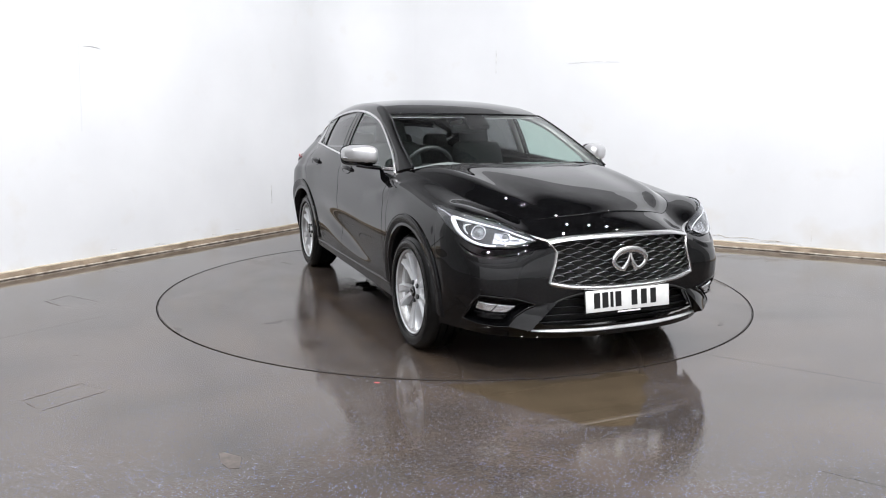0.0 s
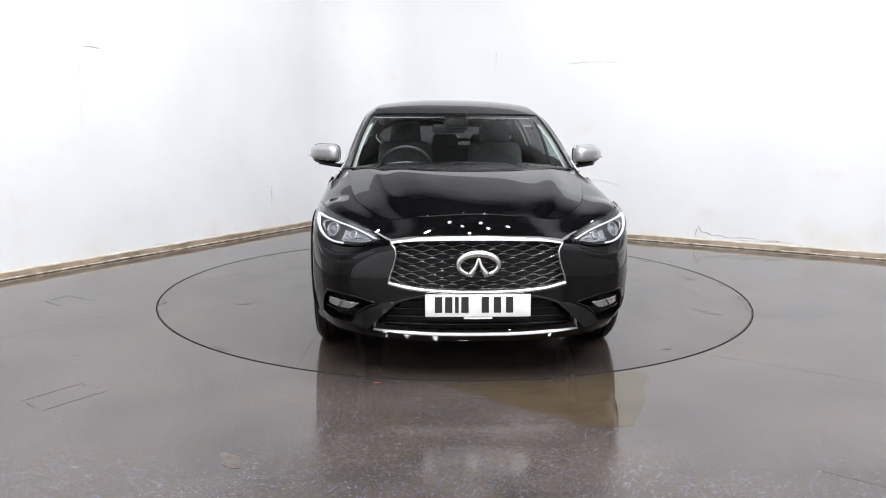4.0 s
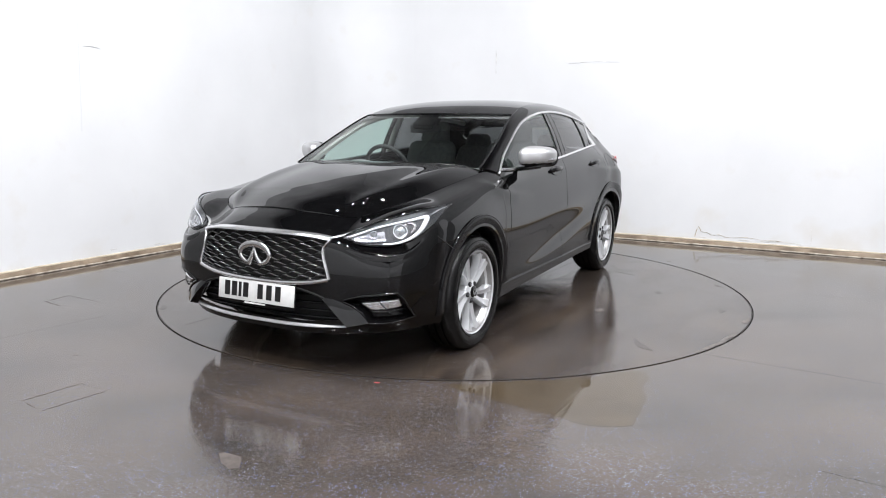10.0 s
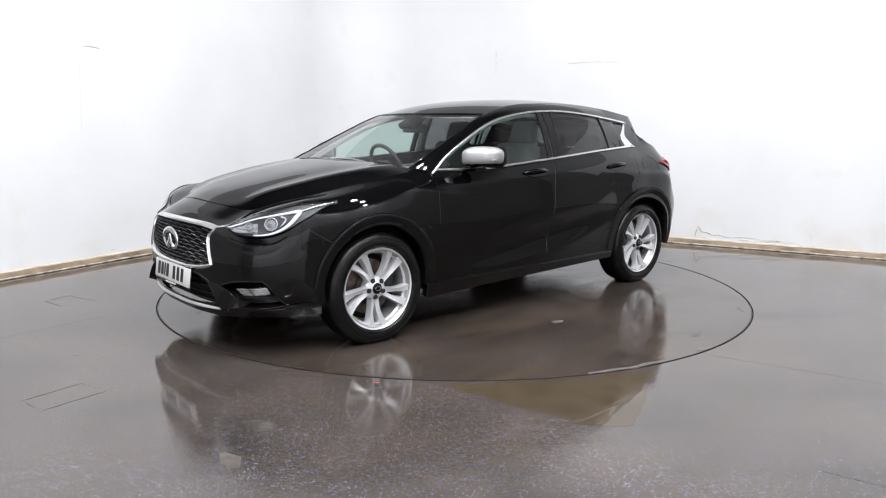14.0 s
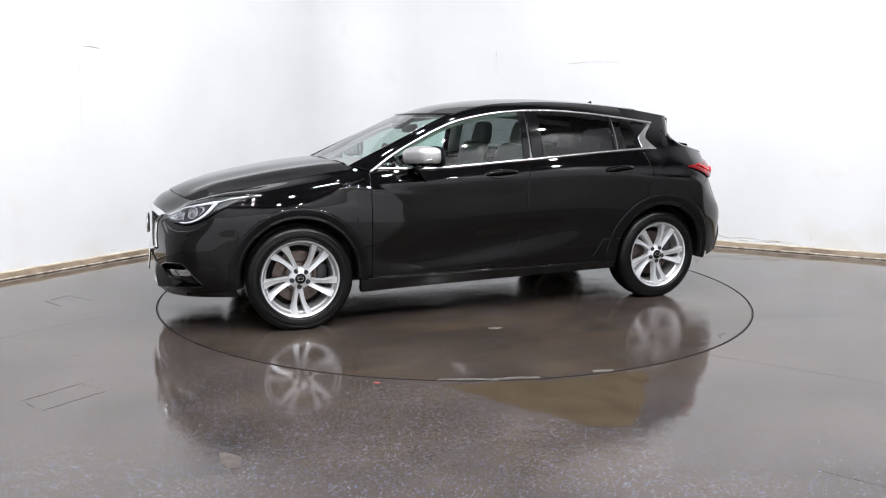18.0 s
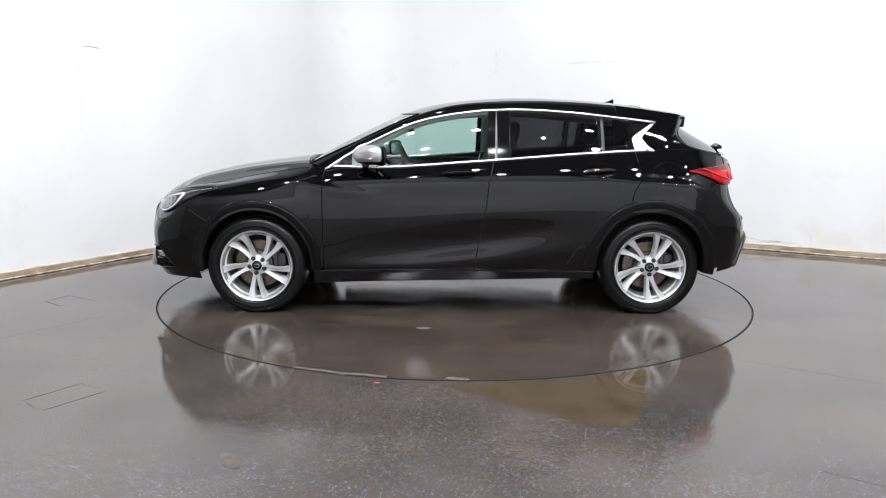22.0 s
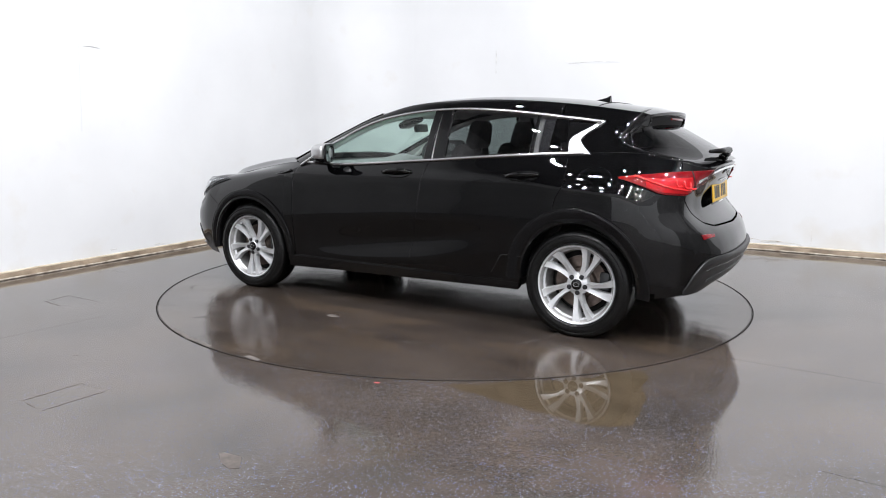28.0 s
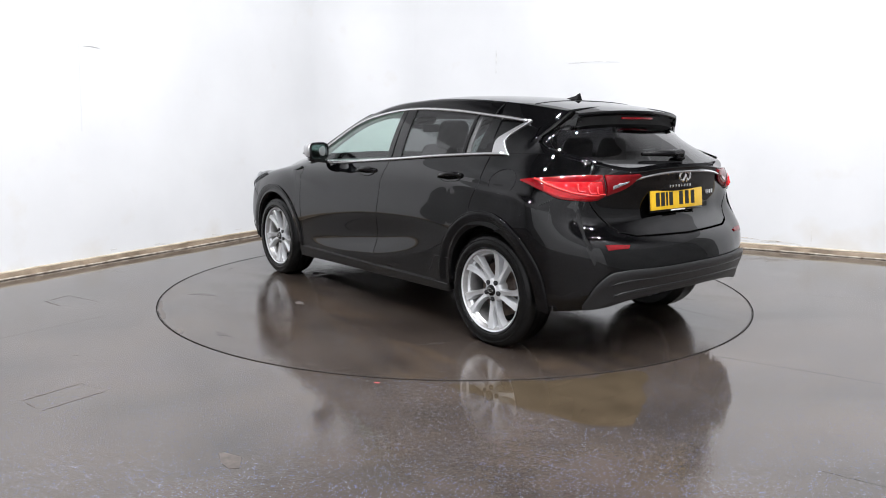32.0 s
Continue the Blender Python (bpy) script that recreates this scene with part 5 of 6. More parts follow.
# ---- the room ----
def floor_mat(name, speckled):
    m = bpy.data.materials.new(name)
    m.use_nodes = True
    nt = m.node_tree
    L = nt.links.new
    b = nt.nodes["Principled BSDF"]
    co = nt.nodes.new("ShaderNodeTexCoord")
    n1 = nt.nodes.new("ShaderNodeTexNoise")
    n1.inputs["Scale"].default_value, n1.inputs["Detail"].default_value = 1.4, 10
    L(co.outputs["Object"], n1.inputs["Vector"])
    r1 = nt.nodes.new("ShaderNodeValToRGB")
    r1.color_ramp.elements[0].color, r1.color_ramp.elements[1].color = ((0.036, 0.0310, 0.0285, 1), (0.080, 0.0640, 0.0545, 1)) if speckled else ((0.026, 0.0202, 0.0172, 1), (0.062, 0.0490, 0.0412, 1))
    r1.color_ramp.elements[0].position, r1.color_ramp.elements[1].position = 0.3, 0.72
    L(n1.outputs["Fac"], r1.inputs["Fac"])
    # smears of brown dirt dragged across the vinyl
    mq = nt.nodes.new("ShaderNodeMapping")
    mq.inputs["Scale"].default_value, mq.inputs["Rotation"].default_value = (0.8, 2.4, 1.0), (0, 0, -0.4)
    L(co.outputs["Object"], mq.inputs[0])
    nd = nt.nodes.new("ShaderNodeTexNoise")
    nd.inputs["Scale"].default_value, nd.inputs["Detail"].default_value, nd.inputs["Distortion"].default_value = 1.3, 9, 1.6
    L(mq.outputs[0], nd.inputs["Vector"])
    rd = nt.nodes.new("ShaderNodeMapRange")
    rd.inputs[1].default_value, rd.inputs[2].default_value, rd.inputs[3].default_value, rd.inputs[4].default_value = 0.48, 0.70, 0.0, 0.35 if speckled else 0.75
    L(nd.outputs["Fac"], rd.inputs[0])
    md = nt.nodes.new("ShaderNodeMix")
    md.data_type = "RGBA"
    L(rd.outputs[0], md.inputs[0])
    L(r1.outputs["Color"], md.inputs[6])
    md.inputs[7].default_value = (0.072, 0.052, 0.036, 1)
    col = md.outputs[2]
    # the flecks are worn away towards the turntable and on it
    sx = nt.nodes.new("ShaderNodeSeparateXYZ")
    L(co.outputs["Object"], sx.inputs[0])
    wear = nt.nodes.new("ShaderNodeMapRange")
    wear.inputs[1].default_value, wear.inputs[2].default_value = -3.3, -1.6
    wear.inputs[3].default_value, wear.inputs[4].default_value = (1.4, 0.15) if speckled else (0.16, 0.16)
    L(sx.outputs[1], wear.inputs[0])
    patch = nt.nodes.new("ShaderNodeMath")
    patch.operation = "MULTIPLY"
    L(wear.outputs[0], patch.inputs[0])
    L(n1.outputs["Fac"], patch.inputs[1])
    for scale, lim, c in ((150.0, 0.15, (0.29, 0.345, 0.50, 1)), (170.0, 0.20, (0.10, 0.15, 0.37, 1)), (230.0, 0.22, (0.10, 0.088, 0.082, 1))):
        vo = nt.nodes.new("ShaderNodeTexVoronoi")
        vo.inputs["Scale"].default_value = scale
        L(co.outputs["Object"], vo.inputs["Vector"])
        sep = nt.nodes.new("ShaderNodeSeparateColor")
        L(vo.outputs["Color"], sep.inputs[0])
        lt = nt.nodes.new("ShaderNodeMath")
        lt.operation = "LESS_THAN"
        amount = nt.nodes.new("ShaderNodeMath")
        amount.operation = "MULTIPLY"
        amount.inputs[1].default_value = lim
        L(patch.outputs[0], amount.inputs[0])
        L(amount.outputs[0], lt.inputs[1])
        L(sep.outputs[0], lt.inputs[0])
        near = nt.nodes.new("ShaderNodeMath")
        near.operation = "LESS_THAN"
        near.inputs[1].default_value = 0.30
        L(vo.outputs["Distance"], near.inputs[0])
        mu = nt.nodes.new("ShaderNodeMath")
        mu.operation = "MULTIPLY"
        L(lt.outputs[0], mu.inputs[0])
        L(near.outputs[0], mu.inputs[1])
        mix = nt.nodes.new("ShaderNodeMix")
        mix.data_type = "RGBA"
        L(mu.outputs[0], mix.inputs[0])
        L(col, mix.inputs[6])
        mix.inputs[7].default_value = c
        col = mix.outputs[2]
    L(col, b.inputs["Base Color"])
    # gloss: smeared wet film, sharper in some places than in others
    mp = nt.nodes.new("ShaderNodeMapping")
    mp.inputs["Scale"].default_value = (1.0, 1.9, 1.0)
    mp.inputs["Rotation"].default_value = (0, 0, 0.5)
    L(co.outputs["Object"], mp.inputs[0])
    n2 = nt.nodes.new("ShaderNodeTexNoise")
    n2.inputs["Scale"].default_value, n2.inputs["Detail"].default_value, n2.inputs["Distortion"].default_value = 2.0, 9, 0.8
    L(mp.outputs[0], n2.inputs["Vector"])
    mr = nt.nodes.new("ShaderNodeMapRange")
    mr.inputs[1].default_value, mr.inputs[2].default_value = 0.38, 0.62
    mr.inputs[3].default_value, mr.inputs[4].default_value = (0.06, 0.14) if speckled else (0.085, 0.19)
    L(n2.outputs["Fac"], mr.inputs[0])
    rough = mr.outputs[0]
    if speckled:
        # a film of water lies on the floor round the turntable and thins out towards the dry part
        film = nt.nodes.new("ShaderNodeMapRange")
        film.inputs[1].default_value, film.inputs[2].default_value = -3.2, -2.65
        film.inputs[3].default_value, film.inputs[4].default_value = 1.1, 0.26
        L(sx.outputs[1], film.inputs[0])
        thin = nt.nodes.new("ShaderNodeMath")
        thin.operation = "MULTIPLY"
        L(rough, thin.inputs[0])
        L(film.outputs[0], thin.inputs[1])
        rough = thin.outputs[0]
    L(rough, b.inputs["Roughness"])
    b.inputs["Specular IOR Level"].default_value = 0.72
    n3 = nt.nodes.new("ShaderNodeTexNoise")
    n3.inputs["Scale"].default_value, n3.inputs["Detail"].default_value = 5.0, 3
    L(co.outputs["Object"], n3.inputs["Vector"])
    bp = nt.nodes.new("ShaderNodeBump")
    bp.inputs["Strength"].default_value, bp.inputs["Distance"].default_value = 0.06, 0.012
    L(n3.outputs["Fac"], bp.inputs["Height"])
    # grain of the vinyl
    n4 = nt.nodes.new("ShaderNodeTexNoise")
    n4.inputs["Scale"].default_value, n4.inputs["Detail"].default_value = 120.0, 3
    L(co.outputs["Object"], n4.inputs["Vector"])
    bg = nt.nodes.new("ShaderNodeBump")
    bg.inputs["Strength"].default_value, bg.inputs["Distance"].default_value = 0.26 if speckled else 0.12, 0.002
    L(n4.outputs["Fac"], bg.inputs["Height"])
    if speckled:
        # the water fills the grain near the turntable
        fill = nt.nodes.new("ShaderNodeMapRange")
        fill.inputs[1].default_value, fill.inputs[2].default_value = -3.2, -2.65
        fill.inputs[3].default_value, fill.inputs[4].default_value = 0.26, 0.07
        L(sx.outputs[1], fill.inputs[0])
        L(fill.outputs[0], bg.inputs["Strength"])
    L(bp.outputs[0], bg.inputs["Normal"])
    L(bg.outputs[0], b.inputs["Normal"])
    return m


M["floor"] = floor_mat("speckled_vinyl_floor", True)
M["disc_floor"] = floor_mat("turntable_vinyl", False)
M["darkmetal"] = mat("dark_chrome", (0.13, 0.13, 0.135), 0.2, 1.0)
M["skirt"] = mat("stained_wooden_skirting", (0.29, 0.225, 0.160), 0.55, vary=0.5, scale=6, dark=(0.13, 0.092, 0.060), bump=0.3, bump_scale=40)
M["cream"] = mat("cream_gloss_paint", (0.54, 0.48, 0.38), 0.5, vary=0.35, scale=5, dark=(0.36, 0.29, 0.20))
M["water"] = mat("shallow_water_on_vinyl", (0.064, 0.048, 0.031), 0.03, vary=0.25, scale=6, spec=0.5)
M["bead"] = mat("dirty_white_bead", (0.50, 0.45, 0.38), 0.55, vary=0.5, scale=14, dark=(0.17, 0.13, 0.095))
M["gap"] = mat("turntable_gap", (0.008, 0.008, 0.008), 0.8)
M["worn"] = mat("worn_vinyl", (0.088, 0.074, 0.066), 0.4, vary=0.4, scale=30)
M["cut"] = mat("cut_vinyl", (0.055, 0.038, 0.027), 0.6, vary=0.5, scale=30)
M["scuff"] = mat("pale_scuff", (0.12, 0.105, 0.095), 0.45, vary=0.6, scale=30)
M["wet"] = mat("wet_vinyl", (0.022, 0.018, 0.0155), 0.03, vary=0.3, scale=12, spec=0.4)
M["redmark"] = mat("red_tape", (0.45, 0.07, 0.07), 0.5)

RING = 2.238
WHITE_TOP = 3.1                  # the height to which the walls are white
WHITE_A, WHITE_B, WHITE_N = 5.0, 2.8, 8.5      # where the white walls end and the dark ones begin


def room():
    # floor with a round hole for the turntable
    n = 160
    circ = [(RING * math.cos(2 * math.pi * i / n), RING * math.sin(2 * math.pi * i / n)) for i in range(n)]
    cs = [plan(-0.3, -0.3), plan(LEN_L + .3, -0.3), plan(LEN_L + .3, LEN_R + .3), plan(-0.3, LEN_R + .3)]
    verts = [(x, y, 0) for x, y in circ]
    for x, y in circ:
        d = Vector((x, y, 0)).normalized()
        best = 99
        for a, b in zip(cs, cs[1:] + cs[:1]):
            e = b - a
            den = d.x * e.y - d.y * e.x
            if abs(den) > 1e-9:
                t = (a.x * e.y - a.y * e.x) / den
                if t > 0:
                    q = d * t
                    u = (q - a).dot(e) / e.length_squared
                    if -1e-6 <= u <= 1 + 1e-6:
                        best = min(best, t)
        verts.append(tuple(d * best))
    faces = [(i, n + i, n + (i + 1) % n, (i + 1) % n) for i in range(n)]
    verts += [(x, y, -0.05) for x, y in circ]
    faces += [(i, (i + 1) % n, 2 * n + (i + 1) % n, 2 * n + i) for i in range(n)]
    fl = mesh_ob("floor", verts, faces, "floor", smooth=False)
    tagged(fl, "dark brown speckled vinyl floor with a wet shine", "floor", kind="structure")
    pit = mesh_ob("turntable_pit", [(RING * 1.02 * math.cos(a), RING * 1.02 * math.sin(a), -0.03) for a in np.linspace(0, 2 * math.pi, 65)[:-1]], [tuple(range(64))], "gap", smooth=False)
    tagged(pit, "dark recess under the turntable", "pit", kind="structure")
    # walls
    def wall(name, a, b, out, z0=-0.05, z1=WHITE_TOP):
        p, q = Vector(a), Vector(b)
        t = 0.2
        e = (q - p).normalized()
        o = Vector(out).normalized() * t
        vs = []
        for w in (Vector(), o):
            for z in (z0, z1):
                vs += [p - e * t + w + Vector((0, 0, z)), q + e * t + w + Vector((0, 0, z))]
        fs = [(0, 1, 3, 2), (5, 4, 6, 7), (0, 2, 6, 4), (1, 5, 7, 3), (2, 3, 7, 6), (0, 4, 5, 1)]
        ob = mesh_ob(name, vs, fs, "wall", smooth=False)
        tagged(ob, "white painted plaster wall with stains and hairline cracks", "wall", kind="structure")
        return ob
    cr = 0.9
    wl = wall("wall_west", plan(cr + .2, 0), plan(WHITE_A, 0), -DR)
    dim = (wall("wall_southwest", plan(WHITE_A + .4, 0), plan(LEN_L, 0), -DR), wall("wall_south_end", plan(LEN_L, 0), plan(LEN_L, WHITE_B - .4), DL))
    wn = wall("wall_north", plan(0, cr + .2), plan(0, WHITE_N), -DL)
    dim += (wall("wall_north_end", plan(0, WHITE_N + .4), plan(0, LEN_R), -DL),)
    # the rounded corner between them
    vs, fs = [], []
    k = 24
    for i in range(k + 1):
        t = math.pi / 2 * i / k
        a, b = cr * (1 - math.sin(t)), cr * (1 - math.cos(t))
        for z in (-0.05, WHITE_TOP):
            vs.append(plan(a, b, z))
            vs.append(plan(a - 0.2 * math.sin(t), b - 0.2 * math.cos(t), z))
    for i in range(k):
        p, q = 4 * i, 4 * (i + 1)
        fs += [(p, p + 2, q + 2, q), (p + 1, q + 1, q + 3, p + 3), (p + 2, p + 3, q + 3, q + 2)]
    cw = mesh_ob("wall_corner", vs, fs, "wall", sharp=40)
    tagged(cw, "white painted rounded corner between two walls", "wall", kind="structure")
    wall("wall_south", plan(LEN_L, WHITE_B), plan(LEN_L, LEN_R), DL)
    wall("wall_east", plan(6.9, LEN_R), plan(LEN_L, LEN_R), DR)
    dim += (wall("wall_northeast", plan(0, LEN_R), plan(6.5, LEN_R), DR),)
    # unseen upper walls, greyed to tone down reflections in bonnet and windscreen
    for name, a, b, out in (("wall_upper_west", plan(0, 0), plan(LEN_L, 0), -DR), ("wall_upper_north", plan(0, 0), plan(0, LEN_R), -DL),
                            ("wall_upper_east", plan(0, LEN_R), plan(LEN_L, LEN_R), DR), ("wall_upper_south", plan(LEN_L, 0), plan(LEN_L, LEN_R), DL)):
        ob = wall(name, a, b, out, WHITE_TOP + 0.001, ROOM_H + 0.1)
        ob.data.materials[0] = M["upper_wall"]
        tagged(ob, "plain upper wall out of view, greyed for the car to mirror", "wall", kind="structure")
    # added stand-in walls out of view that darken the reflections in the doors
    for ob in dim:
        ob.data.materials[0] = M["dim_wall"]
        tagged(ob, "plain dark grey wall added out of view for the car to mirror", "wall", kind="structure")
    # ceiling
    c = [plan(-.2, -.2, ROOM_H), plan(LEN_L + .2, -.2, ROOM_H), plan(LEN_L + .2, LEN_R + .2, ROOM_H), plan(-.2, LEN_R + .2, ROOM_H)]
    vs = [tuple(p) for p in c] + [(p.x, p.y, p.z + 0.15) for p in c]
    ce = mesh_ob("ceiling", vs, [(0, 1, 2, 3), (7, 6, 5, 4), (0, 4, 5, 1), (1, 5, 6, 2), (2, 6, 7, 3), (3, 7, 4, 0)], "ceil", smooth=False)
    tagged(ce, "plain grey ceiling over the studio", "ceiling", kind="structure")
    # skirting: board and a bead along its foot
    def skirting(name, a, b, inn):
        p, q = Vector(a), Vector(b)
        prof = [(0, .0), (.030, .0), (.030, .018), (.024, .040), (.020, .050), (0, .050)]
        nn = Vector(inn)
        segs = 60
        vs, fs = [], []
        for i in range(segs + 1):
            c = p.lerp(q, i / segs)
            wob = 0.002 * noise.noise(c * 1.7)
            for o, z in prof:
                vs.append(c + nn * (o + (wob if o else 0)) + Vector((0, 0, z + wob)))
        k = len(prof)
        for i in range(segs):
            for j in range(k - 1):
                fs.append((i * k + j, i * k + j + 1, (i + 1) * k + j + 1, (i + 1) * k + j))
        ob = mesh_ob(name, vs, fs, "skirt", smooth=False)
        tagged(ob, "stained beige wooden skirting board at the wall's foot", "skirting", kind="structure")
        pts = [p.lerp(q, i / segs) + nn * 0.034 + Vector((0, 0, 0.008 + 0.004 * noise.noise(p.lerp(q, i / segs) * 3))) for i in range(segs + 1)]
        vv, ff = tube(pts, 0.009, 6)
        mesh_ob("bead", vv, ff, "bead", ob, "dirty white bead along the floor")
        pts = [p.lerp(q, i / segs) + nn * 0.010 + Vector((0, 0, 0.057 + 0.003 * noise.noise(p.lerp(q, i / segs) * 2))) for i in range(segs + 1)]
        vv, ff = tube(pts, 0.011, 6)
        mesh_ob("cap_moulding", vv, ff, "cream", ob, "cream painted top edge of the skirting")
        return ob
    skirting("baseboard_west", plan(cr, 0.0), plan(WHITE_A + .2, 0.0), DR)
    skirting("baseboard_north", plan(0.0, cr), plan(0.0, WHITE_N + .2), DL)
    return wl, wn, fl


def turntable():
    n = 160
    r = RING - 0.008
    vs = [(0, 0, 0)]
    rings = [0.4, 0.8, 1.2, 1.6, 1.9, 2.1, r - 0.004, r, r]
    for k, rr in enumerate(rings):
        z = 0.0 if k < 7 else (0.0 if k == 7 else -0.028)
        vs += [(rr * math.cos(2 * math.pi * i / n), rr * math.sin(2 * math.pi * i / n), z) for i in range(n)]
    fs = [(0, 1 + i, 1 + (i + 1) % n) for i in range(n)]
    for k in range(len(rings) - 1):
        for i in range(n):
            a, b = 1 + k * n, 1 + (k + 1) * n
            fs.append((a + i, b + i, b + (i + 1) % n, a + (i + 1) % n))
    ob = mesh_ob("turntable", vs, fs, "disc_floor", smooth=False)
    tagged(ob, "round dark brown vinyl-topped turntable flush with the floor", "turntable")
    return ob


def disc_bm(r, h, z=0.0):
    bm = bmesh.new()
    bmesh.ops.create_cone(bm, cap_ends=True, segments=32, radius1=r * 0.96, radius2=r, depth=h, matrix=pose(0, 0, z))
    return bm


def ceiling_lights():
    first = None
    for i in range(4):
        for j in range(5):
            a_, b_ = 3.3 + i * 1.95, 2.4 + j * 1.75
            p = plan(a_, b_, LAMP_Z)
            ang = math.degrees(math.atan2(DR.y, DR.x))
            m = pose(p.x, p.y, p.z, 0, 0, ang)
            if first is None:
                first = part("ceiling_light", disc_bm(.12, .05), "steel", None)
                tagged(first, "round steel pendant light on a rod", "ceiling light", group="ceiling lights")
                part("lamp_panel", disc_bm(.08, .006, -.028), "lamp_face", first, "glowing white lamp face")
                mesh_ob("rod", *tube([(0, 0, .02), (0, 0, ROOM_H - LAMP_Z)], 0.008, 8), "steel", first, "thin steel rod up to the ceiling")
                first.matrix_basis = m
            else:
                copy_thing(first, m)
            ld = bpy.data.lights.new("panel_lamp", "AREA")
            ld.shape, ld.size = "DISK", .15
            ld.energy, ld.color = LAMP_WATTS, (0.974, 0.984, 1.018)
            lo = new("panel_lamp", ld)
            lo.matrix_basis = pose(p.x, p.y, p.z - 0.04, 0, 0, ang)


def mark(name, outline, z, material, parent, label="", rag=0.0, seed=1):
    """A thin flat patch with a ragged edge, lying on a surface."""
    c = [Vector((x, y, 0)) for x, y in outline]
    pts = []
    for i, a in enumerate(c):
        b = c[(i + 1) % len(c)]
        n_ = max(1, int((b - a).length / 0.03))
        for k in range(n_):
            q = a.lerp(b, k / n_)
            o = noise.noise_vector(q * 9 + Vector((seed, 0, 0))) * rag
            pts.append((q.x + o.x, q.y + o.y, z))
    mid = sum((Vector(q) for q in pts), Vector()) / len(pts)
    vs = pts + [tuple(mid)]
    n_ = len(pts)
    ob = mesh_ob(name, vs, [(i, (i + 1) % n_, n_) for i in range(n_)], material, parent, label, smooth=False)
    if ob.data.polygons[0].normal.z < 0:
        ob.data.flip_normals()
    return ob


def line_mark(name, pts, width, z, material, parent, label="", seed=0):
    """A thin crooked line lying on the floor."""
    c = Curve([(x, y, 0) for x, y in pts]).even(24) if len(pts) > 2 else Curve([(x, y, 0) for x, y in pts]).even(16)
    t = np.gradient(c, axis=0)
    t /= np.linalg.norm(t, axis=1, keepdims=True)
    vs, fs = [], []
    for i, q in enumerate(c):
        w = width * (0.5 + 0.5 * abs(noise.noise(Vector((i * 0.7, seed, 0)))) * 2) / 2
        j = 0.004 * noise.noise(Vector((i * 0.4, seed + 5, 0)))
        nx, ny = -t[i, 1], t[i, 0]
        vs += [(q[0] + nx * (w + j), q[1] + ny * (w + j), z), (q[0] - nx * (w - j), q[1] - ny * (w - j), z)]
        if i:
            fs.append((2 * i - 2, 2 * i - 1, 2 * i + 1, 2 * i))
    return mesh_ob(name, vs, fs, material, parent, label, smooth=False)


def pool(name, outline, z, material, rag):
    """A film of water with a ragged edge."""
    c = Curve([(x, y, 0) for x, y in outline + outline[:1]]).even(90)[:-1]
    rim = []
    for q in c:
        o = noise.noise_vector(Vector(q) * 7) * rag
        rim.append(Vector((q[0] + o.x, q[1] + o.y, z)))
    mid = sum(rim, Vector()) / len(rim)
    vs, n_ = [], len(rim)
    for f in (1.0, 0.95, 0.86, 0.5):
        vs += [mid + (p_ - mid) * f for p_ in rim]
    fs = [(k * n_ + i, k * n_ + (i + 1) % n_, (k + 1) * n_ + (i + 1) % n_, (k + 1) * n_ + i) for k in range(3) for i in range(n_)]
    fs.append(tuple(3 * n_ + i for i in range(n_)))
    ob = mesh_ob(name, vs, fs, material, None, smooth=False)
    if ob.data.polygons[0].normal.z < 0:
        ob.data.flip_normals()
    return ob


def floor_marks(fl):
    pud = pool("puddle", [(-.016, -2.30), (.133, -2.433), (.345, -2.60), (.495, -2.704), (.629, -2.778), (.76, -2.76), (.86, -2.60), (.93, -2.34), (.97, -2.06),
                          (.93, -2.065), (.72, -2.145), (.50, -2.205), (.25, -2.24)], 0.0004, "water", 0.03)
    tagged(pud, "shallow puddle of water on the dark floor", "puddle", kind="structure")
    mark("flake", [(-0.916, -3.071), (-0.894, -3.066), (-0.861, -3.084), (-0.813, -3.107), (-0.793, -3.195), (-0.833, -3.196), (-0.881, -3.152)], 0.0010, "worn", fl, "pale worn patch in the vinyl", 0.012)
    mark("tape_mark", [(-.388, -2.262), (-.362, -2.268), (-.364, -2.28), (-.39, -2.275)], 0.0010, "redmark", fl, "small red tape mark")
    for k, (a, b) in enumerate((((-1.993, -2.563), (-1.838, -2.328)), ((-1.838, -2.328), (-1.70, -2.40)), ((-1.666, -2.423), (-1.834, -2.673)), ((-1.95, -2.593), (-1.89, -2.635)))):
        line_mark("cut_line", (a, b), 0.005 if k != 1 else 0.002, 0.0010, "cut", fl, "dark cut in the vinyl", k)
    for k, (a, b) in enumerate((((-2.943, -.682), (-2.875, -.486)), ((-2.943, -.682), (-2.781, -.792)), ((-2.875, -.486), (-2.573, -.667)))):
        line_mark("cut_line", (a, b), 0.006 if k < 2 else 0.003, 0.0010, "cut", fl, "dark cut in the vinyl", k + 7)
    for k, (a, b) in enumerate((((1.397, -1.73), (2.35, -2.32)), ((1.38, -3.153), (1.70, -3.37)), ((-2.75, -1.66), (-2.334, -1.052)), ((2.6, -.2), (4.2, -.7)))):
        line_mark("sheet_seam", (a, b), 0.0035, 0.0009, "seam", fl, "faint seam between vinyl sheets", k + 20)
    rnd = random.Random(5)
    for k in range(26):
        x, y = rnd.uniform(-3.2, 3.4), rnd.uniform(-3.4, 1.4)
        if x * x + y * y > 5.4 and y > -2.0:
            L = rnd.uniform(.01, .05)
            mark("stain", [(x, y), (x + L, y + L * .2), (x + L * 1.3, y + L * .7), (x + L * .2, y + L * .6)], 0.0009, rnd.choice(["cut", "seam"]), fl, "", L * .3, k)


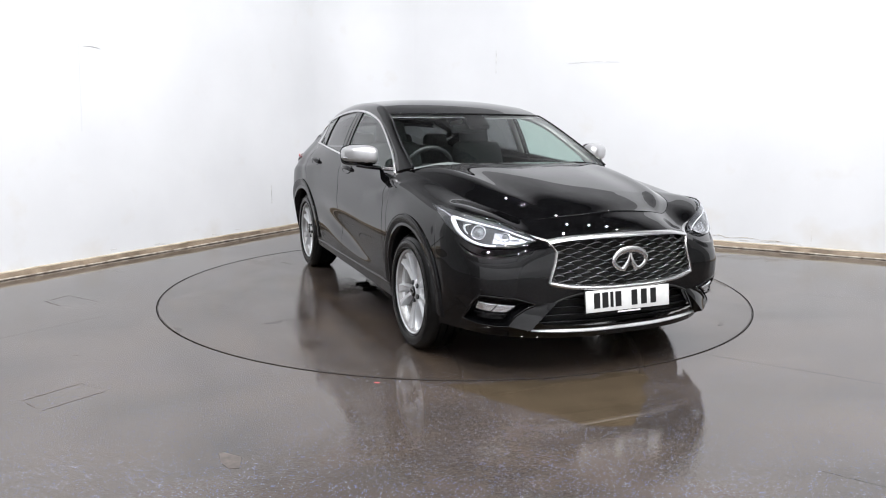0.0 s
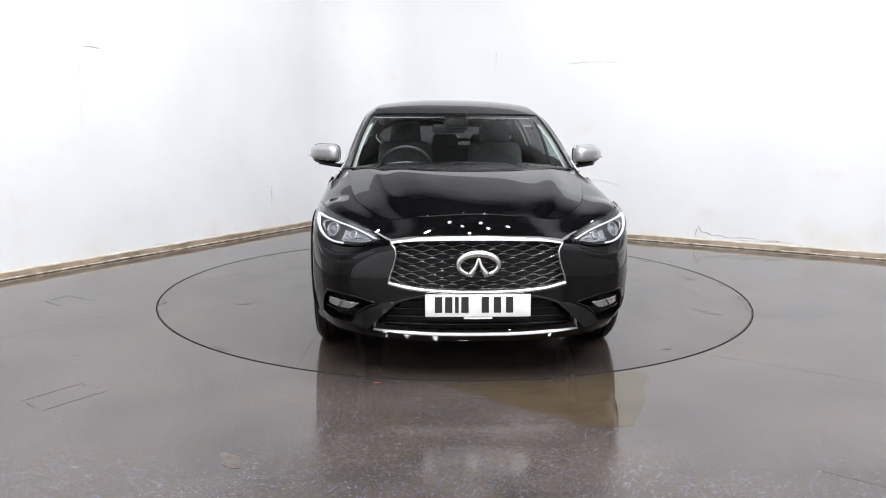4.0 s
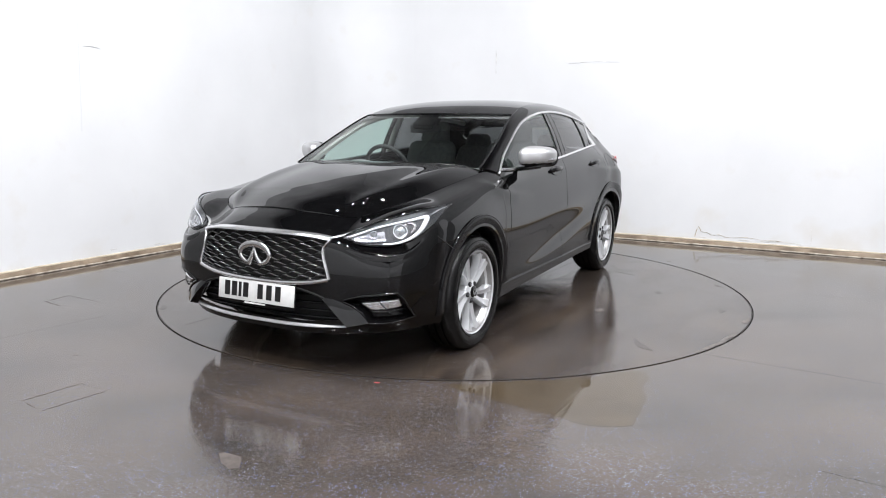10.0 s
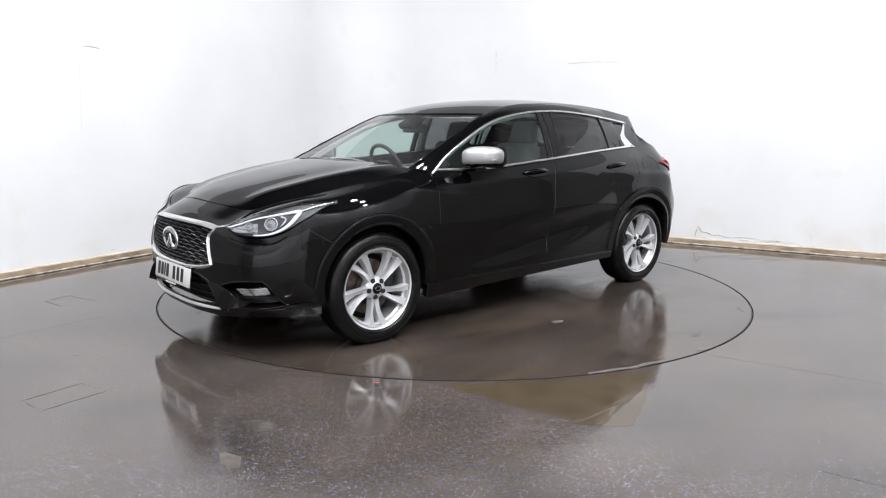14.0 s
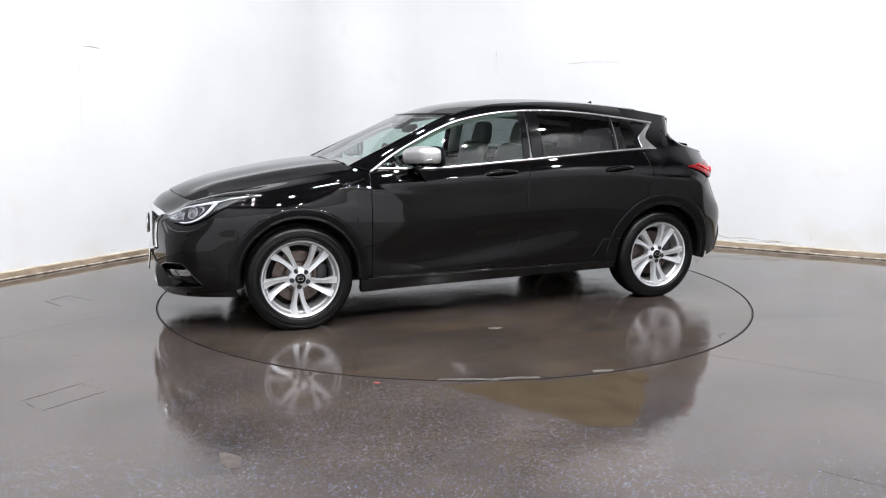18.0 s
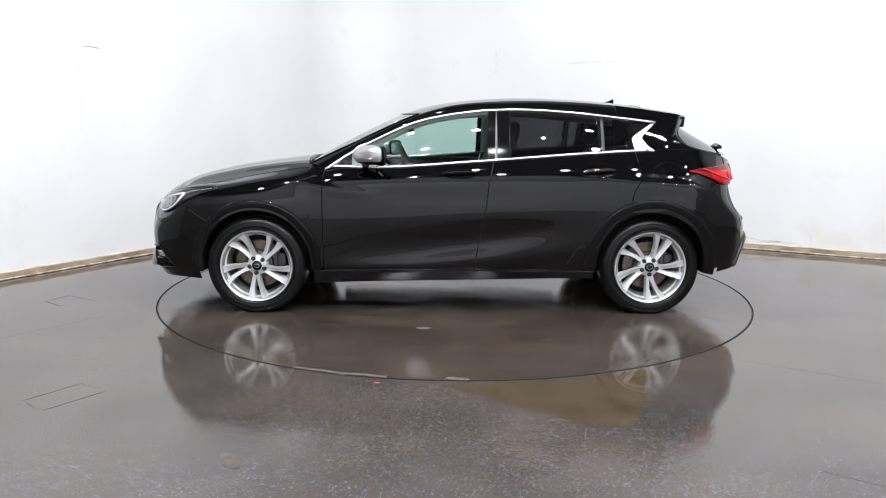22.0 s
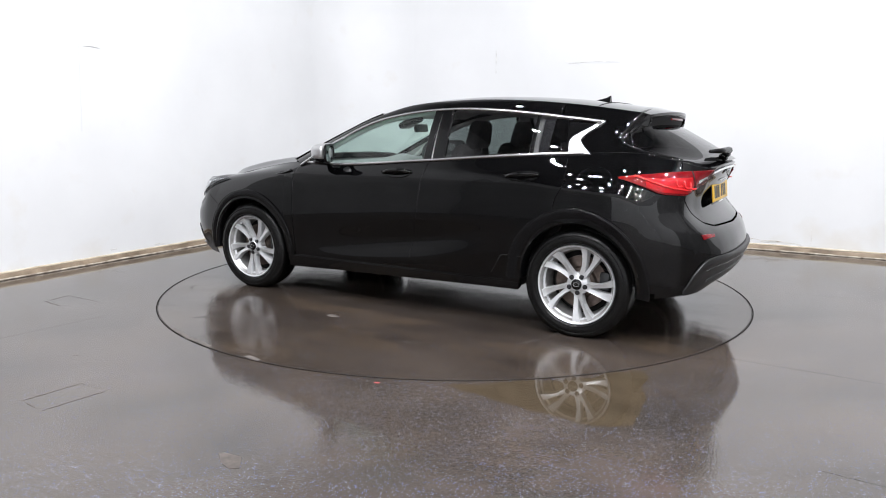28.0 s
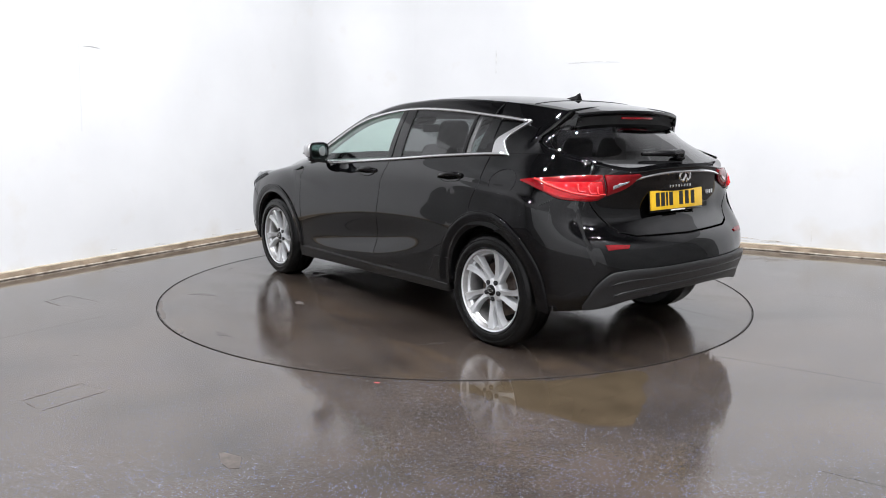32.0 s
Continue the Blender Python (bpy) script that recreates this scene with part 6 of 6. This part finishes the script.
def disc_marks(dc):
    streak = [(.90, 2.035), (.78, 2.085), (.66, 2.13), (.52, 2.165), (.39, 2.185), (.39, 2.155), (.55, 2.125), (.70, 2.085), (.88, 2.01)]
    mark("scuff", streak, 0.0008, "scuff", dc, "pale scuffed streak along the rim", 0.02, 3)
    mark("scuff", [(.09, 2.215), (-.02, 2.222), (-.03, 2.19), (.08, 2.18)], 0.0008, "scuff", dc, "pale scuff", 0.02, 4)
    mark("scuff", [(.27, 1.29), (.21, 1.30), (.16, 1.25), (.20, 1.215), (.26, 1.23)], 0.0008, "scuff", dc, "pale scuff", 0.035, 9)
    for k, (x, y, a, L) in enumerate(((.80, 1.65, .6, .22), (.14, 1.15, .2, .16), (1.6, -1.5, .9, .16), (.46, -2.14, .2, .2), (-.6, 1.5, .3, .12), (-1.2, 1.0, 1.2, .2), (1.2, .9, 2.0, .14),
                                     (-1.5, -1.1, .4, .18), (.6, -1.6, 1.8, .15), (-.3, 2.0, .1, .2), (-1.1, 1.85, .6, .16), (1.75, 1.1, 2.2, .12), (1.9, -.6, 1.5, .2))):
        d, e = Vector((math.cos(a), math.sin(a))), Vector((-math.sin(a), math.cos(a)))
        o = Vector((x, y))
        q = [o, o + d * L * .5 + e * .02, o + d * L, o + d * L * .6 - e * .025]
        mark("scuff", [tuple(p_) for p_ in q], 0.0008, "faint", dc, "", 0.045, 30 + k)
    for k, (a, b) in enumerate((((-1.9, .55), (1.95, .35)), ((-1.9, -.75), (1.9, -.95)))):
        line_mark("sheet_seam", (a, b), 0.004, 0.0007, "seam", dc, "faint seam between vinyl sheets", k + 40)
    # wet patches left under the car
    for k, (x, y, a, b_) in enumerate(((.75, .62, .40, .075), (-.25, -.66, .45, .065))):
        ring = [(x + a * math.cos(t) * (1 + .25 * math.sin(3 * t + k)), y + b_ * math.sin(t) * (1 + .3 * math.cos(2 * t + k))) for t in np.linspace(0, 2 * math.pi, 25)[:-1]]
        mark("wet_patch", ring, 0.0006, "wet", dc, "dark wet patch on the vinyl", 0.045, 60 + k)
    n = 120
    pts = [((RING - .012) * math.cos(2 * math.pi * i / n), (RING - .012) * math.sin(2 * math.pi * i / n), 0.0005) for i in range(n)]
    vv, ff = tube(pts, 0.0022, 5, closed=True)
    mesh_ob("edge_strip", vv, ff, "gap", dc, "thin dark metal edge of the disc")


def wall_marks(wl, wn):
    def crack(wall_ob, name, pts, width, north, material="crack", label="hairline crack in the plaster", seed=0):
        """A crooked thin ridge on a wall: pts are (metres along the wall, height)."""
        c = Curve([(a, 0, z) for a, z in pts]).even(20)
        P = []
        for i, q in enumerate(c):
            w = width * 0.8 * noise.noise(Vector((i * .6, seed, 3)))
            p_ = plan(0.003, q[0] + 0.035, q[2] + w) if north else plan(q[0] + 0.035, 0.003, q[2] + w)
            P.append(p_)
        vv, ff = tube(P, lambda u: width * (0.4 + 0.6 * abs(math.sin(5 * u + seed))), 5)
        mesh_ob(name, vv, ff, material, wall_ob, label)
    crack(wl, "crack", [(3.95, 1.945), (3.88, 1.945), (3.80, 1.935)], 0.003, False, seed=1)
    crack(wl, "crack", [(3.43, 1.915), (3.38, 1.91)], 0.0025, False, seed=2)
    crack(wl, "crack", [(1.68, .57), (1.675, .35)], 0.004, False, seed=3)
    crack(wl, "joint_ridge", [(3.97, 3.0), (3.99, 2.3), (4.03, 1.2)], 0.0015, False, "wall", "painted-over joint in the wall", 4)
    crack(wn, "crack", [(2.03, 2.17), (2.032, 1.90)], 0.004, True, seed=6)
    crack(wn, "crack", [(2.95, 1.985), (3.25, 1.995), (3.54, 1.98)], 0.0022, True, seed=7)
    crack(wn, "crack", [(5.60, .235), (5.605, .09)], 0.002, True, "faint_crack", seed=8)
    crack(wn, "crack", [(3.24, .665), (3.42, .655), (3.64, .60)], 0.002, True, "faint_crack", seed=9)
    edge = [(4.463, .089), (4.481, .17), (4.497, .203), (4.524, .152), (4.584, .142), (4.632, .117), (4.701, .127), (4.777, .104), (4.918, .112), (5.057, .112), (5.194, .100), (5.329, .100), (5.461, .093)]
    for k, (a, b) in enumerate(zip(edge, edge[1:])):
        mid = ((a[0] + b[0]) / 2, (a[1] + b[1]) / 2 + 0.004 * (-1) ** k)
        crack(wn, "chipped_edge", [a, mid, b], (0.0042 if k < 4 else 0.0024) * (1.0 + 0.35 * (-1) ** k), True, "plaster", "chipped plaster edge above the skirting", 10 + k)
    rnd = random.Random(8)
    for k in range(9):
        a = rnd.uniform(3.9, 6.6)
        h = 0.082 + abs(rnd.gauss(0, .012))
        crack(wn, "chip", [(a, h), (a + rnd.uniform(.03, .10), h + rnd.uniform(-.006, .010))], rnd.uniform(.002, .004), True, "faint_crack", "small chip in the plaster", 30 + k)
    for k in range(5):
        a = rnd.uniform(1.8, 4.6)
        h = 0.085 + abs(rnd.gauss(0, .012))
        crack(wl, "chip", [(a, h), (a + rnd.uniform(.03, .10), h + rnd.uniform(-.006, .010))], rnd.uniform(.002, .003), False, "faint_crack", "small chip in the plaster", 50 + k)


M["seam"] = mat("faint_seam", (0.028, 0.024, 0.022), 0.25, vary=0.4, scale=20)
M["faint"] = mat("faint_scuff", (0.066, 0.056, 0.049), 0.22, vary=0.6, scale=25)
M["faint_crack"] = mat("faint_crack", (0.62, 0.60, 0.57), 0.9)
wall_l, wall_n, floor_ob = room()
disc = turntable()
floor_marks(floor_ob)
disc_marks(disc)
wall_marks(wall_l, wall_n)
ceiling_lights()
car = build_car()


def heading(t):
    return -23.969 + 5.11746 * t


def motions():
    rows_c, rows_d = [], []
    for k in range(33):
        a = heading(k)
        turn = pose(0, 0, 0, 0, 0, -90 - a)
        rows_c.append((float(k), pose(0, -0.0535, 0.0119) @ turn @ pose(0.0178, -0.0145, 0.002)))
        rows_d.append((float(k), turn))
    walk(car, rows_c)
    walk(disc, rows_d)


motions()
